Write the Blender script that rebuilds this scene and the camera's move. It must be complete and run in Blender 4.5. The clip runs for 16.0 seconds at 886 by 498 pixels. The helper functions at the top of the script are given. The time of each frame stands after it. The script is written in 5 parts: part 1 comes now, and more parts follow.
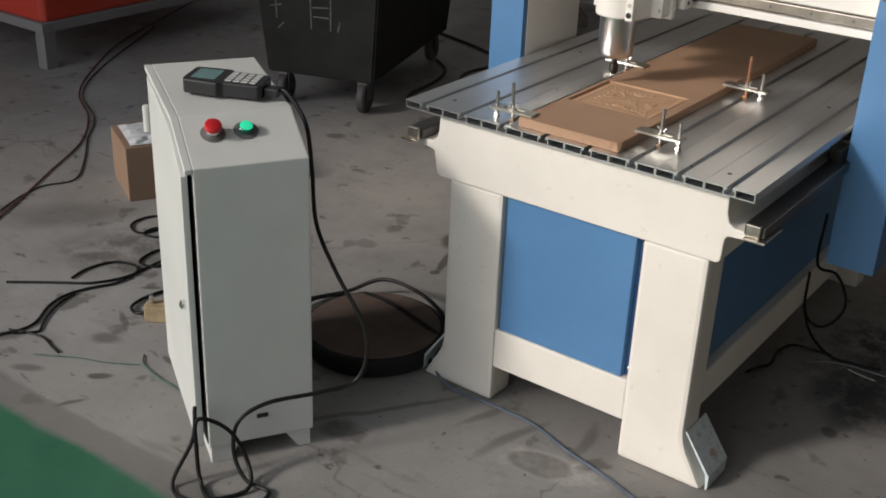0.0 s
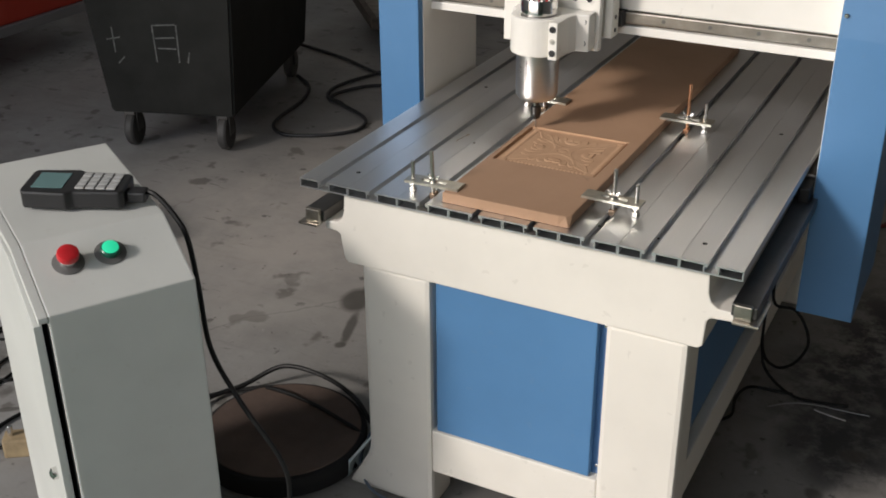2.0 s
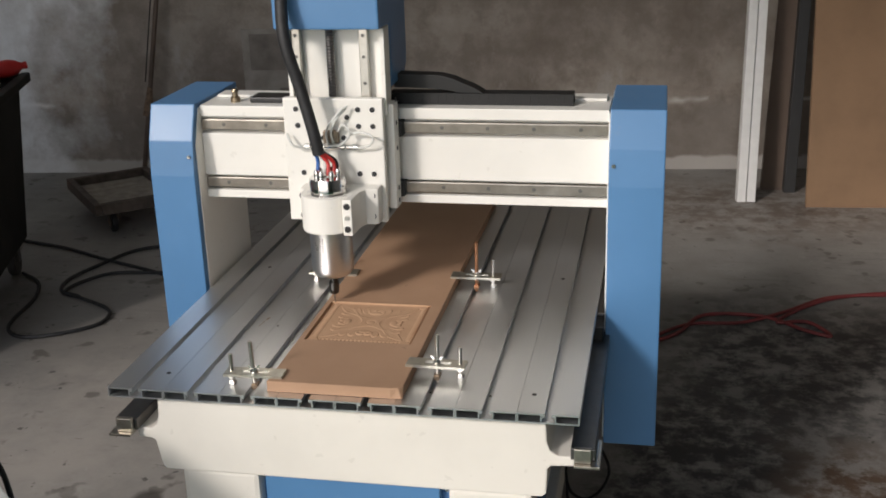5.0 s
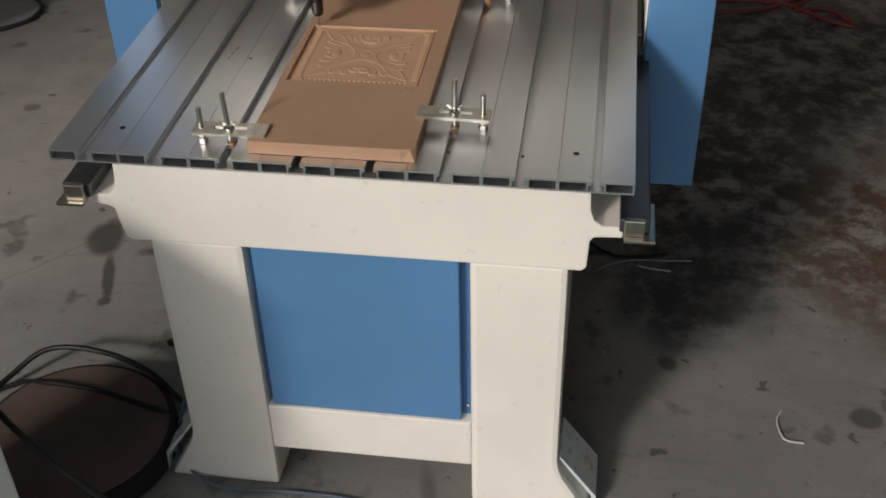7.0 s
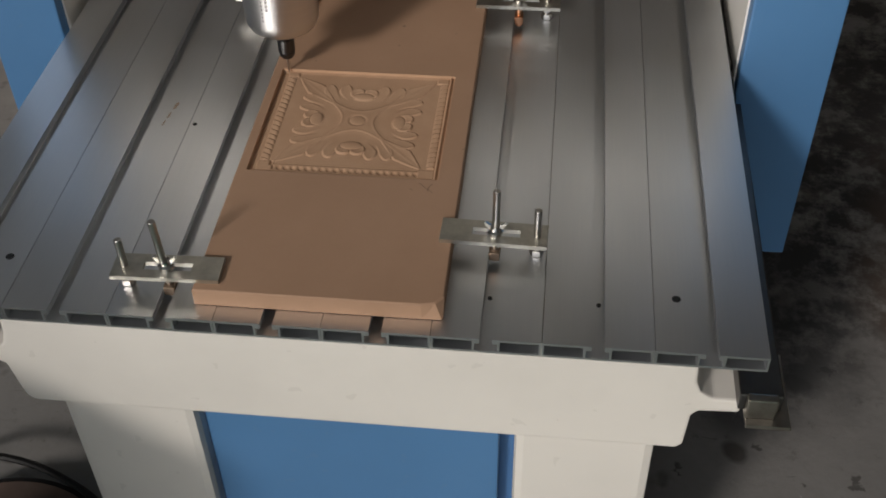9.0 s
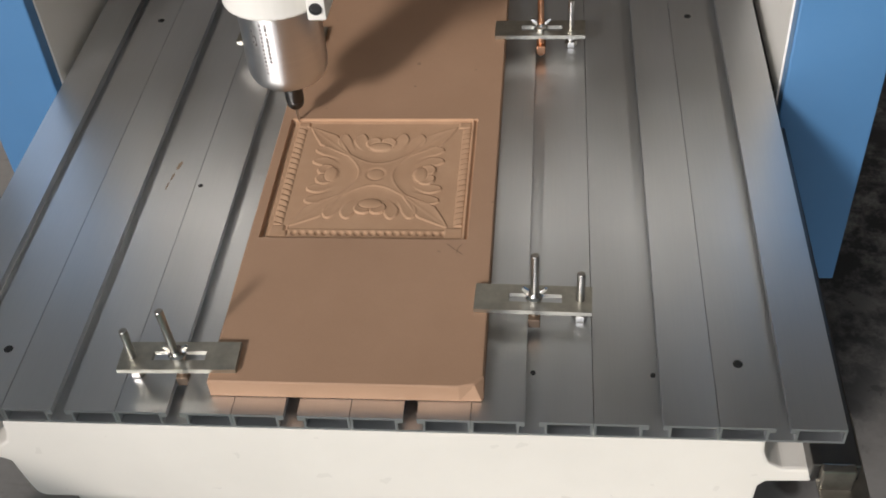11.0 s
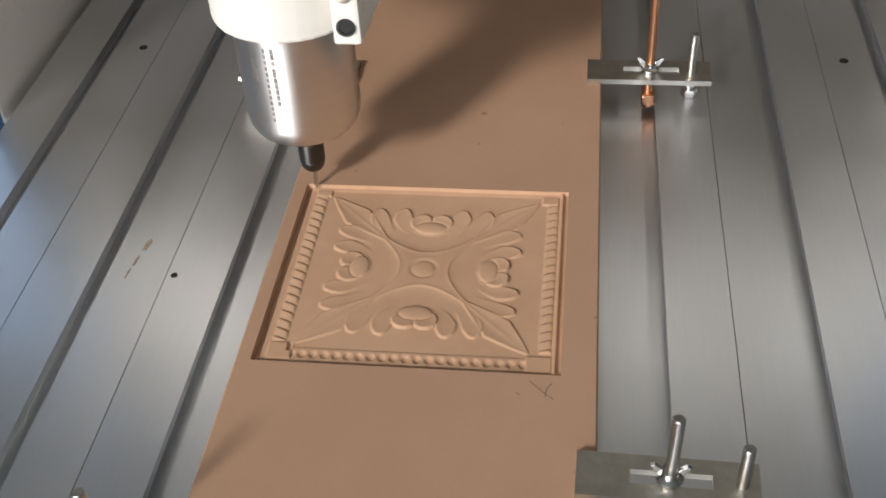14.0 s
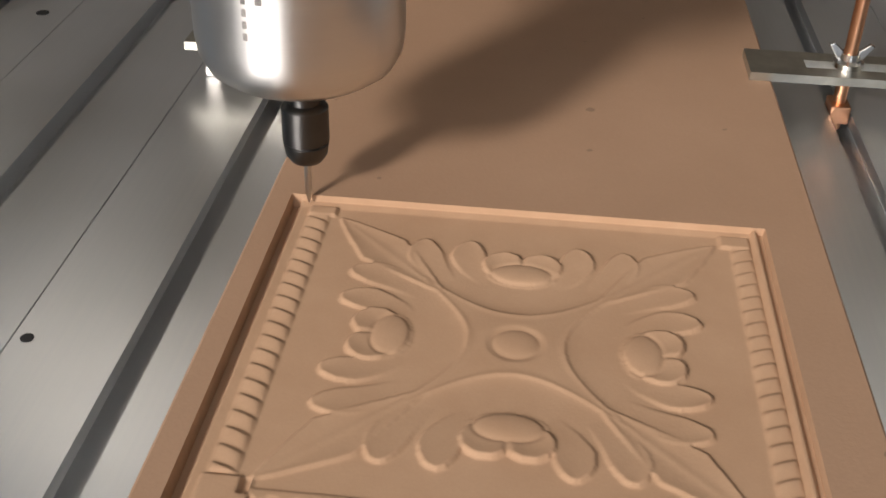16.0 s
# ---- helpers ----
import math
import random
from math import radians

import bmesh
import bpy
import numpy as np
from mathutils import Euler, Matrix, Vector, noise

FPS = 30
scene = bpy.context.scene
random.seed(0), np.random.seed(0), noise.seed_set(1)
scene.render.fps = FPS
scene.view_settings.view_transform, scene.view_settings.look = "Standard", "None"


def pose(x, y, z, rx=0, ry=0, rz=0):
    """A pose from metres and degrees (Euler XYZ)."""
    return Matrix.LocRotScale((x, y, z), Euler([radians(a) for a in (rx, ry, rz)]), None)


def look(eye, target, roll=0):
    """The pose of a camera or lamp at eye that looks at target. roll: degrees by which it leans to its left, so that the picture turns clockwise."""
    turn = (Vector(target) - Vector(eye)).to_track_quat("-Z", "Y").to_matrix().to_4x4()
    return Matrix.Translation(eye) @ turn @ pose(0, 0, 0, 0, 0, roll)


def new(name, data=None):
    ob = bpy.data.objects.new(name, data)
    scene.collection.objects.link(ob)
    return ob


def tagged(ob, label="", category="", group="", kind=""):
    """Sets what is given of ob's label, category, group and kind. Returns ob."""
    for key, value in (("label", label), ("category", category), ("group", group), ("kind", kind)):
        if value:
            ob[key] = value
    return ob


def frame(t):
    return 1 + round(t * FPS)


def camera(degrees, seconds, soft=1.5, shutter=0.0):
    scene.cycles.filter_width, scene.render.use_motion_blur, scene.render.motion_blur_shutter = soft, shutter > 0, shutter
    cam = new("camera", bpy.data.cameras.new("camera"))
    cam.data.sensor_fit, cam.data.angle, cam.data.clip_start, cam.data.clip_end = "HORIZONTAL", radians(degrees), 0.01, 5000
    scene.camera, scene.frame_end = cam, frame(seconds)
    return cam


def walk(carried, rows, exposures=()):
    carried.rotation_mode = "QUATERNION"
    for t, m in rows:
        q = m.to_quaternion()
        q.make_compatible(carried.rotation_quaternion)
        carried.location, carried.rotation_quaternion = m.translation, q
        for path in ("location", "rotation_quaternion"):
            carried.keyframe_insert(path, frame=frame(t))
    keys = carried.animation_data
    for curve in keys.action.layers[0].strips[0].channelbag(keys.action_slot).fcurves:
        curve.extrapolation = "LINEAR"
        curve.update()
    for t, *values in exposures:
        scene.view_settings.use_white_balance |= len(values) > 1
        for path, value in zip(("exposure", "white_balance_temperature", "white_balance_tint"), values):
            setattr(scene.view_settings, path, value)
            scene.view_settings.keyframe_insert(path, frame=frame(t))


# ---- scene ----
cam = camera(43.0, 16.0, 1.8)
PATH = [
    (0, (1.041, -1.841, 1.443), (-0.014, -0.376, 0.583), 2.4),
    (0.5, (0.905, -1.804, 1.460), (-0.108, -0.329, 0.567), 0.7),
    (1, (0.812, -1.777, 1.451), (-0.121, -0.273, 0.521), -1.0),
    (1.5, (0.756, -1.679, 1.447), (-0.109, -0.154, 0.484), -1.3),
    (2, (0.693, -1.527, 1.481), (-0.138, 0.052, 0.578), -0.4),
    (2.5, (0.592, -1.467, 1.521), (-0.083, 0.201, 0.646), -1.7),
    (3, (0.475, -1.505, 1.532), (-0.037, 0.279, 0.787), -3.0),
    (3.5, (0.463, -1.556, 1.537), (0.032, 0.288, 0.894), -1.2),
    (3.7, (0.525, -1.564, 1.565), (0.084, 0.281, 0.932), -1.6),
    (5.8, (0.444, -1.589, 1.498), (0.152, 0.243, 0.750), -2.0),
    (6, (0.409, -1.541, 1.494), (0.137, 0.242, 0.629), -2.4),
    (6.5, (0.369, -1.403, 1.462), (0.125, 0.261, 0.379), -3.0),
    (7, (0.342, -1.228, 1.492), (0.091, 0.353, 0.293), -1.5),
    (7.5, (0.296, -1.084, 1.469), (0.030, 0.472, 0.241), -2.0),
    (8, (0.209, -0.934, 1.446), (-0.032, 0.617, 0.205), -5.2),
    (8.5, (0.193, -0.796, 1.441), (0.041, 0.699, 0.121), -3.4),
    (9, (0.193, -0.675, 1.431), (0.022, 0.774, 0.063), -1.1),
    (9.2, (0.188, -0.645, 1.435), (-0.009, 0.781, 0.047), -2.7),
    (11.3, (0.151, -0.520, 1.422), (-0.039, 0.911, 0.038), -4.6),
    (11.5, (0.127, -0.495, 1.442), (-0.031, 0.936, 0.055), -3.0),
    (12, (0.139, -0.511, 1.445), (-0.057, 0.970, 0.116), -3.6),
    (12.5, (0.134, -0.505, 1.425), (-0.071, 0.989, 0.112), -2.9),
    (13, (0.130, -0.453, 1.367), (-0.101, 1.046, 0.064), -3.7),
    (13.5, (0.106, -0.370, 1.294), (-0.102, 1.135, -0.006), -3.2),
    (14, (0.091, -0.282, 1.226), (-0.137, 1.208, -0.088), -3.5),
    (14.5, (0.076, -0.220, 1.172), (-0.188, 1.280, -0.125), -4.0),
    (15, (0.065, -0.153, 1.106), (-0.261, 1.354, -0.168), -4.3),
    (15.5, (0.056, -0.092, 1.058), (-0.267, 1.413, -0.220), -3.7),
    (16, (-0.009, -0.027, 0.950), (-0.161, 1.637, -0.149), 1.6),
]
EXPOSURES = [(0, -0.22, 6450, 10), (1.5, -0.15, 6450, 10), (3, -0.42, 6420, 10), (3.5, -0.35, 6400, 10), (5.8, -0.2, 6400, 10), (6, -0.2, 6450, 10), (6.5, -0.37, 6500, 10), (7, -0.5, 6500, 10), (8, -0.82, 6450, 10), (9.2, -0.78, 6350, 10), (11.3, -0.05, 6250, 10), (12.5, 0.12, 6250, 10), (14.5, 0.10, 6200, 10), (15.5, 0.06, 6450, 10), (16, 0.0, 6450, 10)]
walk(cam, [(t, look(eye, target, roll)) for t, eye, target, roll in PATH], EXPOSURES)

# ---- light: low sun and sky through the wide doorway behind the camera ----
SUN_WAY = Vector((0.52, 0.92, -0.58))
world = bpy.data.worlds.new("sky")
scene.world = world
world.use_nodes = True
sky = world.node_tree.nodes.new("ShaderNodeTexSky")
sky.sky_type = "NISHITA"
sky.sun_disc = False
sky.sun_elevation = radians(28.8)
sky.sun_rotation = radians(209.5)
world.node_tree.nodes["Background"].inputs[1].default_value = 0.10
world.node_tree.links.new(sky.outputs[0], world.node_tree.nodes["Background"].inputs[0])

sun = new("sun", bpy.data.lights.new("sun", "SUN"))
sun.data.energy = 2.6
sun.data.angle = radians(8.0)
sun.data.color = (1.0, 0.915, 0.85)
sun.matrix_world = look(-10 * SUN_WAY, (0, 0, 0))

door_light = new("doorway_daylight", bpy.data.lights.new("doorway_daylight", "AREA"))
door_light.data.shape = "RECTANGLE"
door_light.data.size, door_light.data.size_y = 6.4, 5.6
door_light.data.energy = 158
door_light.data.color = (0.98, 0.965, 1.0)
door_light.matrix_world = look((-1.95, -4.9, 2.95), (-1.95, 0, 2.95))

H = 0.686  # height of the machine's table


# ---- mesh helpers ----
def box(bm, x0, x1, y0, y1, z0, z1, bevel=0.0):
    vs = [bm.verts.new((x, y, z)) for x in (x0, x1) for y in (y0, y1) for z in (z0, z1)]
    fs = [bm.faces.new([vs[i] for i in q]) for q in ((0, 1, 3, 2), (4, 6, 7, 5), (0, 4, 5, 1), (2, 3, 7, 6), (0, 2, 6, 4), (1, 5, 7, 3))]
    if bevel > 0:
        es = list({e for f in fs for e in f.edges})
        bmesh.ops.bevel(bm, geom=es, offset=bevel, segments=2, affect="EDGES", profile=0.6)
    return bm


def prism(bm, pts, axis, a, b, bevel=0.0):
    """A polygon of two coordinates, drawn out along an axis from a to b."""
    def place(p, q):
        return {"x": (q, p[0], p[1]), "y": (p[0], q, p[1]), "z": (p[0], p[1], q)}[axis]
    lo = [bm.verts.new(place(p, a)) for p in pts]
    hi = [bm.verts.new(place(p, b)) for p in pts]
    n = len(pts)
    fs = [bm.faces.new(lo), bm.faces.new(hi[::-1])]
    fs += [bm.faces.new((lo[i], hi[i], hi[(i + 1) % n], lo[(i + 1) % n])) for i in range(n)]
    bmesh.ops.recalc_face_normals(bm, faces=fs)
    if bevel > 0:
        es = list({e for f in fs for e in f.edges})
        bmesh.ops.bevel(bm, geom=es, offset=bevel, segments=2, affect="EDGES", profile=0.6)
    return bm


def lathe(bm, profile, at=(0, 0, 0), way=(0, 0, 1), seg=24):
    """Radius and height pairs turned round an axis."""
    turn = Vector((0, 0, 1)).rotation_difference(Vector(way)).to_matrix()
    rings = []
    for r, h in profile:
        rings.append([bm.verts.new(Vector(at) + turn @ Vector((r * math.cos(6.28318 * i / seg), r * math.sin(6.28318 * i / seg), h))) for i in range(seg)])
    for a, b in zip(rings, rings[1:]):
        for i in range(seg):
            bm.faces.new((a[i], a[(i + 1) % seg], b[(i + 1) % seg], b[i])).smooth = True
    bm.faces.new(rings[0][::-1])
    bm.faces.new(rings[-1])
    return bm


def rod(bm, p, q, r, seg=12):
    p, q = Vector(p), Vector(q)
    d = (q - p).length
    c = min(r * 0.2, d * 0.2)
    return lathe(bm, [(r - c, 0), (r, c), (r, d - c), (r - c, d)], p, (q - p).normalized(), seg)


def smooth_line(pts, steps=8):
    pts = [Vector(p) for p in pts]
    ext = [2 * pts[0] - pts[1]] + pts + [2 * pts[-1] - pts[-2]]
    out = []
    for i in range(1, len(ext) - 2):
        a, b, c, d = ext[i - 1:i + 3]
        for k in range(steps):
            t = k / steps
            out.append(0.5 * (2 * b + (c - a) * t + (2 * a - 5 * b + 4 * c - d) * t * t + (3 * b - a - 3 * c + d) * t ** 3))
    return out + [pts[-1]]


def tube(bm, pts, r, seg=8, steps=8):
    line = smooth_line(pts, steps)
    rings, up = [], Vector((0.13, 0.21, 0.97))
    for i, p in enumerate(line):
        d = (line[min(i + 1, len(line) - 1)] - line[max(i - 1, 0)]).normalized()
        a = d.cross(up).normalized()
        b = a.cross(d).normalized()
        up = b
        rings.append([bm.verts.new(p + r * (math.cos(6.28318 * k / seg) * a + math.sin(6.28318 * k / seg) * b)) for k in range(seg)])
    for u, v in zip(rings, rings[1:]):
        for k in range(seg):
            bm.faces.new((u[k], u[(k + 1) % seg], v[(k + 1) % seg], v[k])).smooth = True
    bm.faces.new(rings[0])
    bm.faces.new(rings[-1])
    bmesh.ops.recalc_face_normals(bm, faces=bm.faces[:])
    return bm


def mesh_of(name, bm, mat, soft=True):
    me = bpy.data.meshes.new(name)
    rounded = [f.smooth for f in bm.faces]
    bm.to_mesh(me)
    bm.free()
    if mat:
        me.materials.append(mat)
    if soft:
        me.set_sharp_from_angle(angle=radians(32))
        me.polygons.foreach_set("use_smooth", rounded)  # flat sheet and cast faces stay flat
    return me


def part(name, bm, mat, parent, label="", soft=True):
    ob = new(name, mesh_of(name, bm, mat, soft) if isinstance(bm, bmesh.types.BMesh) else bm)
    ob.parent = parent
    if label:
        ob["label"] = label
    return ob


def thing(name, m, label, category, group=""):
    ob = new(name)
    ob.empty_display_size = 0.05
    ob.matrix_basis = m
    return tagged(ob, label, category, group)


def single(name, bm, mat, label, category, group="", kind="", m=None, soft=True):
    ob = new(name, mesh_of(name, bm, mat, soft))
    if m is not None:
        ob.matrix_basis = m
    return tagged(ob, label, category, group, kind)


def B():
    return bmesh.new()


# ---- materials ----
class Mat:
    def __init__(self, name, rough=0.5, metal=0.0, base=(0.5, 0.5, 0.5)):
        self.m = bpy.data.materials.new(name)
        self.m.use_nodes = True
        self.t = self.m.node_tree
        self.b = self.t.nodes["Principled BSDF"]
        self.b.inputs["Roughness"].default_value = rough
        self.b.inputs["Metallic"].default_value = metal
        self.b.inputs["Base Color"].default_value = (*base, 1)
        self.co = self.t.nodes.new("ShaderNodeTexCoord").outputs["Object"]

    def node(self, kind, **sets):
        n = self.t.nodes.new(kind)
        for k, v in sets.items():
            n.inputs[k.replace("_", " ")].default_value = v
        return n

    def link(self, a, b):
        self.t.links.new(a, b)

    def noise(self, scale, detail=4, rough=0.55, stretch=None, vec=None):
        n = self.node("ShaderNodeTexNoise", Scale=scale, Detail=detail, Roughness=rough)
        v = vec or self.co
        if stretch:
            mp = self.t.nodes.new("ShaderNodeMapping")
            mp.inputs["Scale"].default_value = stretch
            self.link(v, mp.inputs["Vector"])
            v = mp.outputs[0]
        self.link(v, n.inputs["Vector"])
        return n.outputs["Fac"]

    def ramp(self, fac, stops):
        r = self.t.nodes.new("ShaderNodeValToRGB")
        while len(r.color_ramp.elements) < len(stops):
            r.color_ramp.elements.new(0.5)
        for e, (p, c) in zip(r.color_ramp.elements, stops):
            e.position = p
            e.color = (*c, 1) if len(c) == 3 else c
        self.link(fac, r.inputs[0])
        return r.outputs[0]

    def math(self, op, a, b=None, clamp=False):
        n = self.t.nodes.new("ShaderNodeMath")
        n.operation, n.use_clamp = op, clamp
        for i, v in enumerate((a, b)):
            if v is None:
                continue
            if isinstance(v, (int, float)):
                n.inputs[i].default_value = v
            else:
                self.link(v, n.inputs[i])
        return n.outputs[0]

    def mix(self, fac, a, b, mode="MIX"):
        n = self.t.nodes.new("ShaderNodeMix")
        n.data_type, n.blend_type = "RGBA", mode
        for i, v in ((0, fac), (6, a), (7, b)):
            if isinstance(v, (int, float)):
                n.inputs[i].default_value = v
            elif isinstance(v, tuple):
                n.inputs[i].default_value = (*v, 1)
            else:
                self.link(v, n.inputs[i])
        return n.outputs[2]

    def color(self, c):
        self.link(c, self.b.inputs["Base Color"])

    def roughness(self, fac, lo, hi):
        n = self.node("ShaderNodeMapRange")
        self.link(fac, n.inputs[0])
        n.inputs[3].default_value, n.inputs[4].default_value = lo, hi
        self.link(n.outputs[0], self.b.inputs["Roughness"])

    def bump(self, fac, strength=0.2, dist=0.002):
        n = self.node("ShaderNodeBump", Strength=strength, Distance=dist)
        self.link(fac, n.inputs["Height"])
        self.link(n.outputs[0], self.b.inputs["Normal"])


def painted(name, base, rough=0.4, vary=0.06, grain=0.08, dirt=(0.3, 0.27, 0.22), dirty=0.12):
    k = Mat(name, rough)
    n1, n2 = k.noise(5, 5), k.noise(60, 3)
    dark, light = tuple(c * (1 - vary) for c in base), tuple(min(1, c * (1 + vary)) for c in base)
    c = k.ramp(n1, [(0.3, dark), (0.7, light)])
    spots = k.math("MULTIPLY", k.math("GREATER_THAN", k.noise(38, 2), 0.70), dirty)
    smear = k.math("MULTIPLY", k.ramp(k.noise(2.5, 6, 0.7), [(0.52, (0, 0, 0)), (0.75, (1, 1, 1))]), dirty)
    k.color(k.mix(k.math("ADD", spots, smear, True), c, dirt))
    k.roughness(n1, rough - 0.08, rough + 0.12)
    k.bump(k.noise(420, 2), grain, 0.0006)
    return k.m


def metal(name, base, rough, stretch=None, vary=0.12, scale=40, bump=0.04):
    k = Mat(name, rough, 1.0)
    n = k.noise(scale, 4, 0.6, stretch)
    big = k.noise(3.0, 4)
    c = k.ramp(n, [(0.25, tuple(v * (1 - vary) for v in base)), (0.75, tuple(min(1, v * (1 + vary)) for v in base))])
    k.color(k.mix(k.math("MULTIPLY", big, 0.25), c, tuple(v * 0.75 for v in base)))
    k.roughness(big, rough - 0.06, rough + 0.1)
    k.bump(n, bump, 0.0008)
    return k.m


def plain(name, base, rough=0.5, vary=0.1, scale=25, bump=0.05):
    k = Mat(name, rough)
    n = k.noise(scale, 4)
    k.color(k.ramp(n, [(0.3, tuple(c * (1 - vary) for c in base)), (0.7, tuple(min(1, c * (1 + vary)) for c in base))]))
    k.bump(n, bump, 0.001)
    return k.m


IVORY = painted("ivory_paint", (0.79, 0.755, 0.68), 0.42)
WHITE = painted("white_paint", (0.82, 0.80, 0.74), 0.4)
GREYWHITE = painted("light_grey_powder_coat", (0.595, 0.61, 0.58), 0.45, dirty=0.06)
BLUE = painted("blue_powder_coat", (0.084, 0.215, 0.415), 0.38, dirty=0.08, dirt=(0.2, 0.25, 0.3))
BLUE_DARK = painted("blue_powder_coat_edge", (0.065, 0.165, 0.35), 0.42, dirty=0.05)
STEEL = metal("steel", (0.60, 0.58, 0.54), 0.28, (1, 8, 1))
CHROME = metal("polished_steel", (0.74, 0.73, 0.71), 0.12)
ZINC = metal("zinc_plated_steel", (0.54, 0.52, 0.45), 0.38, None, 0.25, 60)
# galvanised plate; the sky's bluish reflection is put into its base colour
k = Mat("galvanised_plate", 0.38, 0.15)
n1 = k.noise(60, 5, 0.7)
k.color(k.ramp(n1, [(0.30, (0.34, 0.41, 0.43)), (0.46, (0.66, 0.75, 0.77)), (0.7, (0.76, 0.84, 0.86))]))
k.bump(n1, 0.1, 0.0008)
GALV = k.m
ENDSTEEL = metal("oily_bright_steel", (0.42, 0.39, 0.34), 0.32, None, 0.3, 50)
DULLNUT = metal("dull_bronze_nut", (0.34, 0.25, 0.18), 0.45)
COPPER = metal("copper_stud", (0.62, 0.33, 0.19), 0.35)
DARKSTEEL = metal("dark_steel", (0.16, 0.155, 0.15), 0.4)
BLACK = plain("black_plastic", (0.018, 0.018, 0.019), 0.4)
RUBBER = plain("black_rubber", (0.02, 0.02, 0.021), 0.6, 0.3, 80)
CABLE = plain("black_cable", (0.009, 0.009, 0.009), 0.5, 0.3)
CABLE.node_tree.nodes["Principled BSDF"].inputs["Specular IOR Level"].default_value = 0.25
REDWIRE = plain("red_wire", (0.55, 0.035, 0.03), 0.4)
BLUEWIRE = plain("blue_wire", (0.03, 0.12, 0.40), 0.4)
WHITEWIRE = plain("clear_hose", (0.70, 0.70, 0.66), 0.25)

# brushed aluminium of the table, streaked along its length
k = Mat("milled_aluminium", 0.3, 1.0)
fine = k.noise(9, 5, 0.6, (60, 1.2, 60))
broad = k.noise(2.2, 5, 0.6, (2.5, 1, 1))
haze = k.noise(9, 5, 0.6, (0.35, 1.0, 1))
col = k.ramp(fine, [(0.3, (0.73, 0.745, 0.76)), (0.7, (0.757, 0.768, 0.775))])
k.color(k.mix(k.math("MULTIPLY", k.ramp(broad, [(0.45, (0, 0, 0)), (0.8, (1, 1, 1))]), 0.30), col, (0.62, 0.61, 0.58)))
k.roughness(k.math("ADD", k.math("MULTIPLY", haze, 0.8), k.math("MULTIPLY", fine, 0.2)), 0.30, 0.50)
k.b.inputs["Anisotropic"].default_value = 0.3
k.bump(fine, 0.010, 0.0004)
ALU = k.m

# medium density fibreboard
k = Mat("fibreboard", 0.72)
n1, n2, n3 = k.noise(6, 5), k.noise(700, 2), k.noise(38, 3)
c = k.ramp(n1, [(0.3, (0.40, 0.245, 0.150)), (0.7, (0.475, 0.30, 0.190))])
c = k.mix(k.math("MULTIPLY", n2, 0.25), c, (0.30, 0.17, 0.10))
specks = k.math("MULTIPLY", k.math("GREATER_THAN", k.noise(95, 1), 0.79), 0.45)
k.color(k.mix(specks, c, (0.12, 0.08, 0.055)))
k.bump(n2, 0.15, 0.0006)
MDF = k.m
k = Mat("carved_fibreboard", 0.85)
n1, n2 = k.noise(30, 4), k.noise(900, 2)
c = k.ramp(n1, [(0.3, (0.50, 0.305, 0.18)), (0.7, (0.57, 0.36, 0.22))])
k.color(k.mix(k.math("MULTIPLY", n2, 0.3), c, (0.40, 0.24, 0.14)))
k.bump(n2, 0.10, 0.0004)
CARVED = k.m


